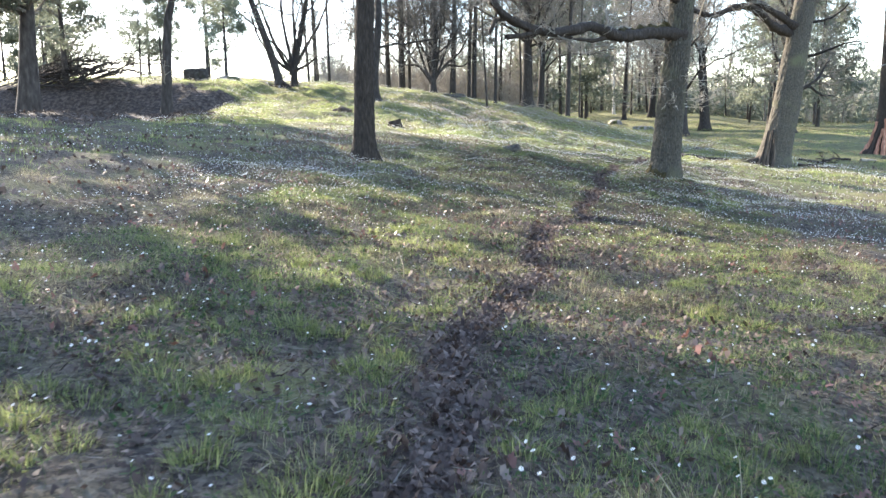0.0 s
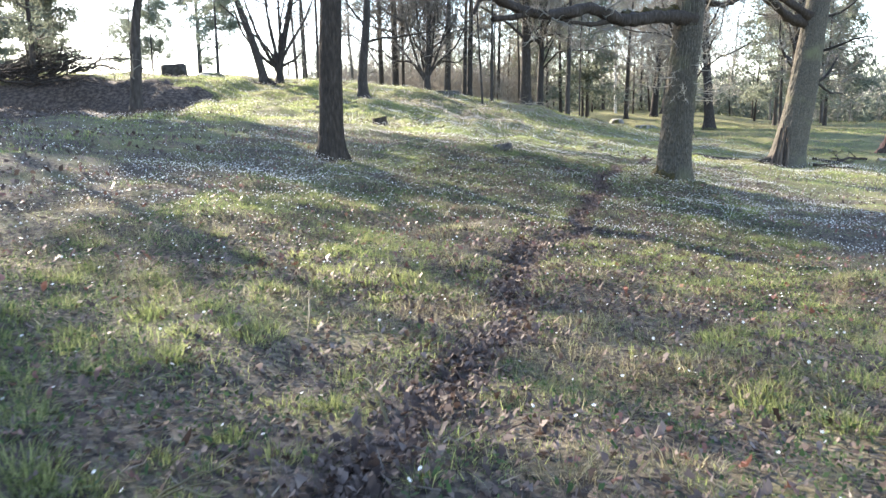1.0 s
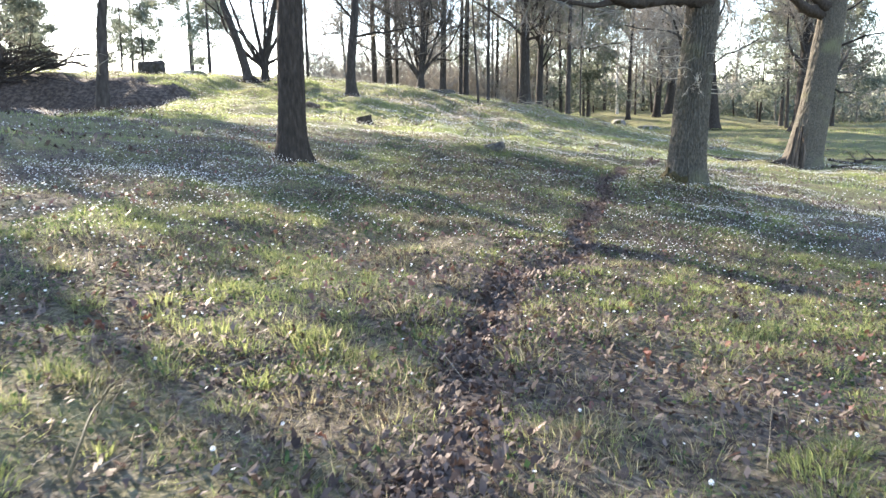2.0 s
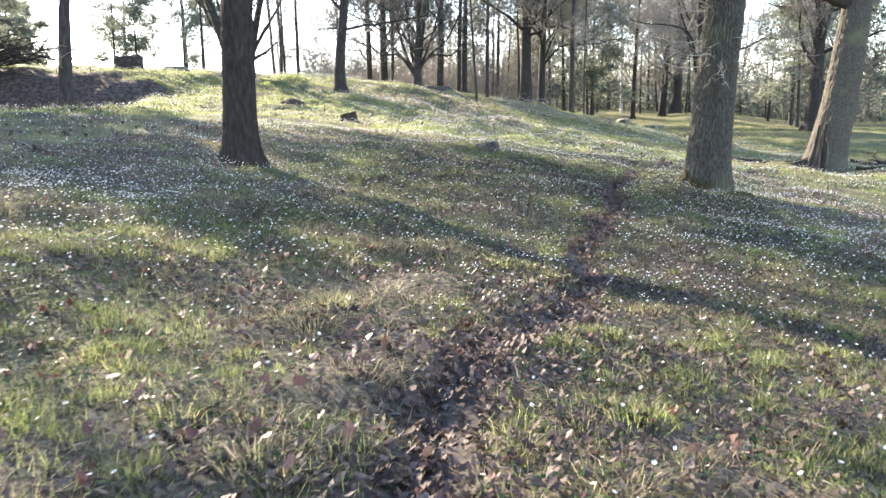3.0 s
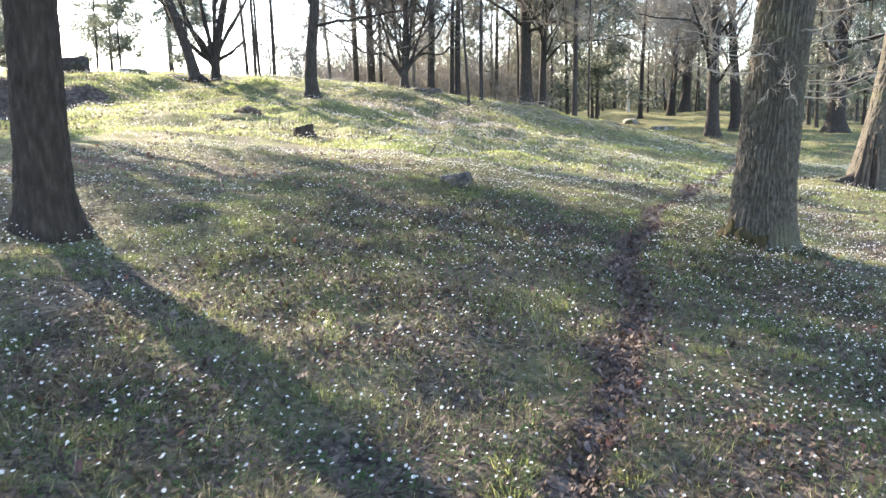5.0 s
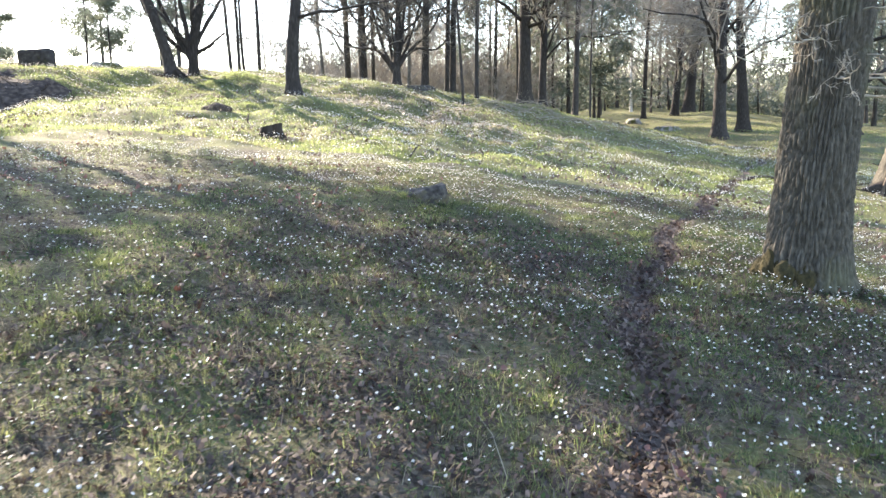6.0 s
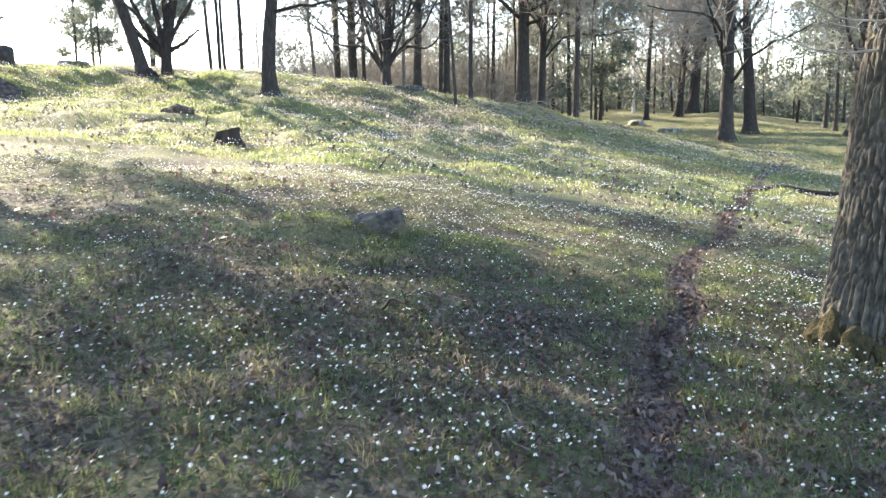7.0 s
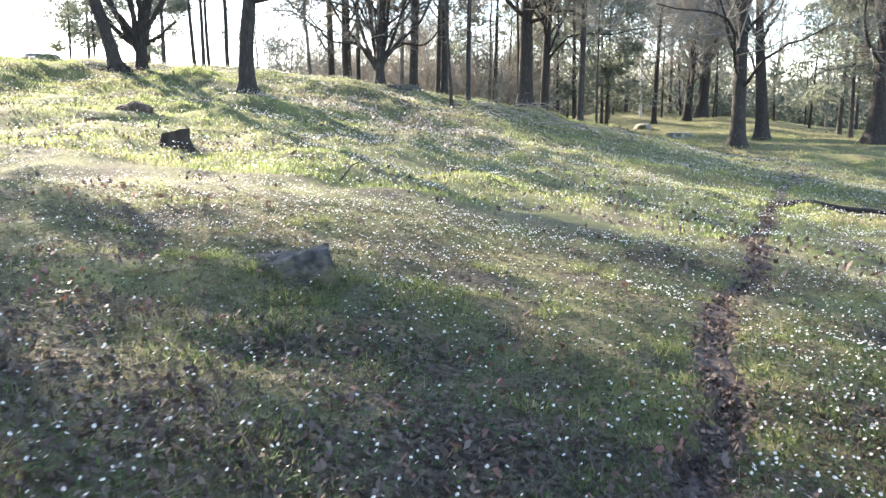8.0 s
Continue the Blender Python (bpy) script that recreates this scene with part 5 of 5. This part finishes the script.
tufts("grass_tuft", 700, 110, 0.095, 0.035, 0.095, 0.004, M_TUFT, "bright green grass tufts, taller than the sward", 71, 0.9,
      [(0.35, 21.9), (1.15, 8.4), (0.5, 7.6), (-0.85, 8.9), (-0.3, 9.1), (0.2, 9.9), (1.6, 21.9), (0.25, 22.0), (-0.9, 7.4), (-1.6, 6.3), (0.7, 13.9), (0.1, 14.6)])
tufts("dry_grass_tuft", 420, 80, 0.11, 0.05, 0.12, 0.004, M_STRAW, "bleached tussocks of last year's grass", 72, 1.5)
# single tall dry stalks
cx, cy = scatter(ra, -4, 7, 1, 24, 80)
blades("dry_stalks", cx, cy, 0.15, 0.36, 0.0042, M_STALK, "single pale dry stalks standing in the grass", 48, 0.7, True)


def fallen_leaves(name, x, y, size, material, label, seed, lobed=True, rise=0.0):
    rng = np.random.default_rng(seed)
    ok = thinned(x, y, seed)
    x, y = x[ok], y[ok]
    m = len(x)
    s = size * rng.uniform(0.6, 1.25, m)
    if lobed:
        u = np.array([0, 0.2, 0.3, 0.48, 0.58, 0.78, 1.0, 0.78, 0.58, 0.48, 0.3, 0.2])
        w = np.array([0, 0.16, 0.1, 0.3, 0.2, 0.28, 0.0, -0.28, -0.2, -0.3, -0.1, -0.16])
    else:
        u, w = np.array([0, 0.5, 1.0, 0.5]), np.array([0, 0.28, 0, -0.28])
    k = len(u)
    loc = np.zeros((m, k, 3))
    loc[:, :, 0], loc[:, :, 1] = (u - 0.5)[None] * s[:, None], w[None] * s[:, None]
    curl = rng.uniform(-0.6, 2.6, m)[:, None] / s[:, None]
    loc[:, :, 2] = curl * (loc[:, :, 1] ** 2 * 2.2 + loc[:, :, 0] ** 2 * rng.uniform(-0.6, 1.0, m)[:, None])
    a = rng.uniform(0, 6.283, m)
    tx, ty = rng.normal(0, 0.6, m), rng.normal(0, 0.6, m)
    c, sn = np.cos(a)[:, None], np.sin(a)[:, None]
    X, Y = loc[:, :, 0] * c - loc[:, :, 1] * sn, loc[:, :, 0] * sn + loc[:, :, 1] * c
    Z = loc[:, :, 2] + X * tx[:, None] + Y * ty[:, None]
    z = ground(x, y) + 0.006 + rise + rng.random(m) * 0.022
    v = np.stack([X + x[:, None], Y + y[:, None], Z + z[:, None]], 2).reshape(-1, 3)
    o = np.arange(m)[:, None] * k
    if lobed:
        tri = [(0, 1, 11), (1, 2, 10), (1, 10, 11), (2, 3, 9), (2, 9, 10), (3, 4, 8), (3, 8, 9), (4, 5, 7), (4, 7, 8), (5, 6, 7)]
    else:
        tri = [(0, 1, 3), (1, 2, 3)]
    f = np.concatenate([o + list(t) for t in tri], 0)
    return solid(name, mesh_of(name, v, f), material, label, "leaves", "stuff")


y = ra.uniform(0.6, 21, 16000)
x = 0.2 + 0.13 * y + ra.uniform(-3.0, 3.0, len(y))
litter = vnoise(x, y, 0.9, 7) * 0.6 + vnoise(x, y, 2.5, 8) * 0.5
keep = ra.random(len(x)) < np.where(y < 6.5, 0.6, 1.0) * np.clip((litter - 0.35) * 1.6, 0.04, 0.8) + 0.95 * np.exp(-((trail_off(x, y) / 0.2) ** 2))
fallen_leaves("leaf_litter", x[keep], y[keep], 0.056, M_LEAF, "brown and grey fallen oak leaves between the grass", 51)
x, y = scatter(ra, -4.5, 8, 0.0, 25, 60000)
litter = vnoise(x, y, 0.9, 7) * 0.6 + vnoise(x, y, 2.5, 8) * 0.5
keep = ra.random(len(x)) < np.where(y < 6.5, 0.45, 1.0) * np.clip((litter - 0.3 + 0.16 * ((y > 11) & (y < 20) & (x < 2.6))) * 1.6, 0.1, 0.9) + 0.8 * np.exp(-((trail_off(x, y) / 0.25) ** 2))
fallen_leaves("leaf_litter", x[keep], y[keep], 0.034, M_LEAF, "small curled brown leaves and shreds between the grass", 54, False)
y = ra.uniform(1.0, 21, 85000)
x = 0.2 + 0.13 * y + ra.uniform(-3.0, 3.0, len(y))
litter = vnoise(x, y, 0.5, 26) * 0.55 + vnoise(x, y, 1.6, 27) * 0.55
keep = ra.random(len(x)) < np.where(y < 6.5, 0.5, 1.0) * np.clip((litter - 0.4 + 0.14 * ((y > 11) & (y < 20) & (x < 2.6))) * 2.2, 0.1, 0.95) + 0.9 * np.exp(-(((x - 0.9) / 0.8) ** 2) - ((y - 21.3) / 0.6) ** 2) + 0.9 * np.exp(-((trail_off(x, y) / 0.22) ** 2))
fallen_leaves("leaf_litter", x[keep], y[keep], 0.04, M_LEAF, "crumpled dark brown leaves among the moss", 55, False)
x, y = scatter(ra, -5, 8, 0.0, 25, 13000)
keep = ra.random(len(x)) < np.clip((vnoise(x, y, 1.4, 10) - 0.6) * 2.2, 0.02, 1) + 0.6 * ((y > 7) & (y < 12) & (vnoise(x, y, 0.6, 33) > 0.5))
fallen_leaves("leaf_litter", x[keep], y[keep], 0.06, M_RUST, "rust-red fallen leaves in small drifts", 52)
x, y = scatter(ra, -18, 20, 0, 54, 70000)
litter = vnoise(x, y, 0.9, 7) * 0.5 + vnoise(x, y, 2.5, 8) * 0.6
keep = ~((x > -4) & (x < 7) & (y < 24)) & (ra.random(len(x)) < 0.9 * leaf_patch(x, y) + np.clip((litter - 0.42) * 1.6, 0.02, 0.7) + 0.6 * np.exp(-((trail_off(x, y) / 0.3) ** 2)))
fallen_leaves("leaf_litter", x[keep], y[keep], 0.085, M_LEAF, "fallen leaves scattered over the rise", 53, False, 0.03)
x, y = scatter(ra, -8, 7, 33, 47, 26000)
keep = ra.random(len(x)) < np.clip((vnoise(x, y, 0.8, 61) * 0.5 + vnoise(x, y, 2.2, 62) * 0.6 - 0.42) * 3.2, 0.03, 0.9) * np.exp(-(((x - 0.5 + 0.35 * (y - 39)) / 4.5) ** 2) - ((y - 39.5) / 4.5) ** 2)
fallen_leaves("leaf_litter", x[keep], y[keep], 0.085, M_GLINT_LEAF, "curled dry leaves, paled for sun glint, over the sunny slope", 58, False, 0.035)


# leaves trodden into the trail
y = ra.uniform(0.0, 36, 6000)
x = np.interp(y, TY, TX) + 0.10 * np.sin(y * 1.3) + 0.05 * np.sin(y * 3.1 + 1) + ra.normal(0, 0.08, len(y))
fallen_leaves("leaf_litter", x, y, 0.05, M_LEAF, "brown leaves trodden into the trail", 57)


# low dark-green herb leaves
y = ra.uniform(1.5, 23, 95000)
x = 0.2 + 0.13 * y + ra.uniform(-4.2, 3.4, len(y))
herb = vnoise(x, y, 0.45, 31) * 0.55 + vnoise(x, y, 1.2, 32) * 0.5
keep = (ra.random(len(x)) < np.clip((herb - 0.4) * 3, 0.06, 0.95)) & (trail_off(x, y) > 0.2)
fallen_leaves("herb_leaves", x[keep], y[keep], 0.026, M_HERB, "small dark green herb leaves close to the ground", 56, False, 0.012)


# chaff: short dry stalks and leaf shreds lying flat
x, y = scatter(ra, -4.5, 8, -0.2, 25, 200000)
keep = ra.random(len(x)) < (0.3 + 0.6 * vnoise(x, y, 0.6, 17)) * (0.35 + 0.65 * wear(x, y))
x, y = x[keep], y[keep]
cw = unit(np.stack([ra.normal(0, 1, len(x)), ra.normal(0, 1, len(x)), ra.normal(0.12, 0.22, len(x))], 1))
v, f = slivers(ra, np.stack([x, y, ground(x, y) + ra.uniform(0.0, 0.02, len(x))], 1), cw, ra.uniform(0.03, 0.12, len(x)), np.float64(0.0042))
solid("chaff", mesh_of("chaff", v, f), M_CHAFF, "grey-brown dry stalks and leaf shreds lying flat", "litter", "stuff")


def anemones(x, y, seed, label, size=0.03, full=True):
    """White wood anemones: six petals, yellow middle, stem and a whorl of leaves."""
    rng = np.random.default_rng(seed)
    ok = thinned(x, y, seed)
    x, y = x[ok], y[ok]
    m = len(x)
    z = ground(x, y)
    h = rng.uniform(0.05, 0.11, m)
    s = size * rng.uniform(0.75, 1.25, m)
    tilt = unit(np.stack([rng.normal(-0.2, 0.5, m), rng.normal(-0.1, 0.55, m), np.ones(m)], 1))
    U = unit(np.cross(tilt, np.array([0.3, 0.9, 0.1])))
    V = np.cross(tilt, U)
    c = np.stack([x, y, z + h + (0.0 if full else 0.045)], 1)
    if not full:
        off = rng.uniform(0, 6.283, m)
        ring = [c + (U * np.cos(off + k * 1.047)[:, None] + V * np.sin(off + k * 1.047)[:, None]) * (s * (0.5 if k % 2 else 0.4))[:, None] for k in (0, 1, 3, 4)]
        v = np.stack(ring, 1).reshape(-1, 3)
        solid("anemones", mesh_of("anemones", v, np.arange(4 * m).reshape(-1, 4)), M_PETAL, label, "flowers", "stuff")
        return
    n = 5
    vs, fs = [], []
    off = rng.uniform(0, 6.283, m)
    for k in range(n):
        a = off + k * 2 * np.pi / n
        d = U * np.cos(a)[:, None] + V * np.sin(a)[:, None]
        q = U * -np.sin(a)[:, None] + V * np.cos(a)[:, None]
        wid = 0.48
        vs += [c, c + (d * 0.92 + q * wid + tilt * 0.35) * s[:, None] * 0.62, c + (d * 0.92 - q * wid + tilt * 0.35) * s[:, None] * 0.62]
    v = np.stack(vs, 1).reshape(-1, 3)
    o = np.arange(m)[:, None] * (3 * n)
    f = np.concatenate([o + [3 * k, 3 * k + 1, 3 * k + 2] for k in range(n)], 0)
    solid("anemones", mesh_of("anemones", v, f), M_PETAL, label, "flowers", "stuff")
    # stems and leaf whorls
    near = np.abs(x - 0.2 - 0.13 * y) < 3.0
    x, y, z, c, off, m = x[near], y[near], z[near], c[near], off[near], int(near.sum())
    b = np.stack([x + rng.normal(0, 0.012, m), y + rng.normal(0, 0.012, m), z - 0.01], 1)
    P = np.stack([b, c], 1)
    v1, f1 = tubes(P, np.full((m, 2), 0.0013), 3)
    tri = np.concatenate([f1[:, [0, 1, 2]], f1[:, [0, 2, 3]]], 0)
    w = b + (c - b) * 0.6
    vs, fs = [v1], [tri]
    k0 = len(v1)
    for k in range(3):
        a = off + k * 2.09
        for da in (0.0,):
            d = np.stack([np.cos(a + da), np.sin(a + da), np.full(m, 0.15)], 1)
            q = np.stack([-np.sin(a + da), np.cos(a + da), np.zeros(m)], 1)
            L = rng.uniform(0.025, 0.042, m)[:, None]
            vv = np.stack([w, w + d * L * 0.6 + q * L * 0.22, w + d * L, w + d * L * 0.6 - q * L * 0.22], 1).reshape(-1, 3)
            oo = np.arange(m)[:, None] * 4 + k0
            vs.append(vv), fs.append(np.concatenate([oo + [0, 1, 2], oo + [0, 2, 3]], 0))
            k0 += len(vv)
    solid("anemone_leaves", mesh_of("anemone_leaves", np.concatenate(vs), np.concatenate(fs)), M_HERB, "green stems and divided leaves of the anemones", "leaves", "stuff")


def bloom(x, y):
    """How thickly the anemones stand."""
    p = vnoise(x, y, 1.1, 11) * 0.6 + vnoise(x, y, 4.0, 12) * 0.55
    north = np.clip((y - 7.5) / 6, 0.12, 1) + np.where((x < -1.5) & (y < 14), 0.12, 0)
    stone = 1 - 0.9 * np.exp(-(((x - 0.9) / 0.9) ** 2) - ((y - 21.4) / 0.8) ** 2)
    return stone * np.clip((p - 0.27) * 0.95, 0.13, 0.42) * north * (1 + 0.9 * np.clip((y - 24) / 8, 0, 1) + 1.3 * np.exp(-(((x - 1) / 5.5) ** 2) - ((y - 39) / 6) ** 2))


x, y = scatter(ra, -4.5, 8, 0.2, 26, 140000)
keep = (ra.random(len(x)) < bloom(x, y)) & (trail_off(x, y) > 0.22)
anemones(x[keep], y[keep], 61, "white wood anemones in loose drifts", 0.0132)
x, y = scatter(ra, -20, 16, 4, 50, 150000)
keep = ~((x > -4.5) & (x < 8) & (y < 26)) & (brown_shaded_bank(x, y) < 0.5) & (ra.random(len(x)) < bloom(x, y) * np.where(y < 24, 0.42, 0.95))
anemones(x[keep], y[keep], 62, "white wood anemones strewn over the rise", 0.03, False)
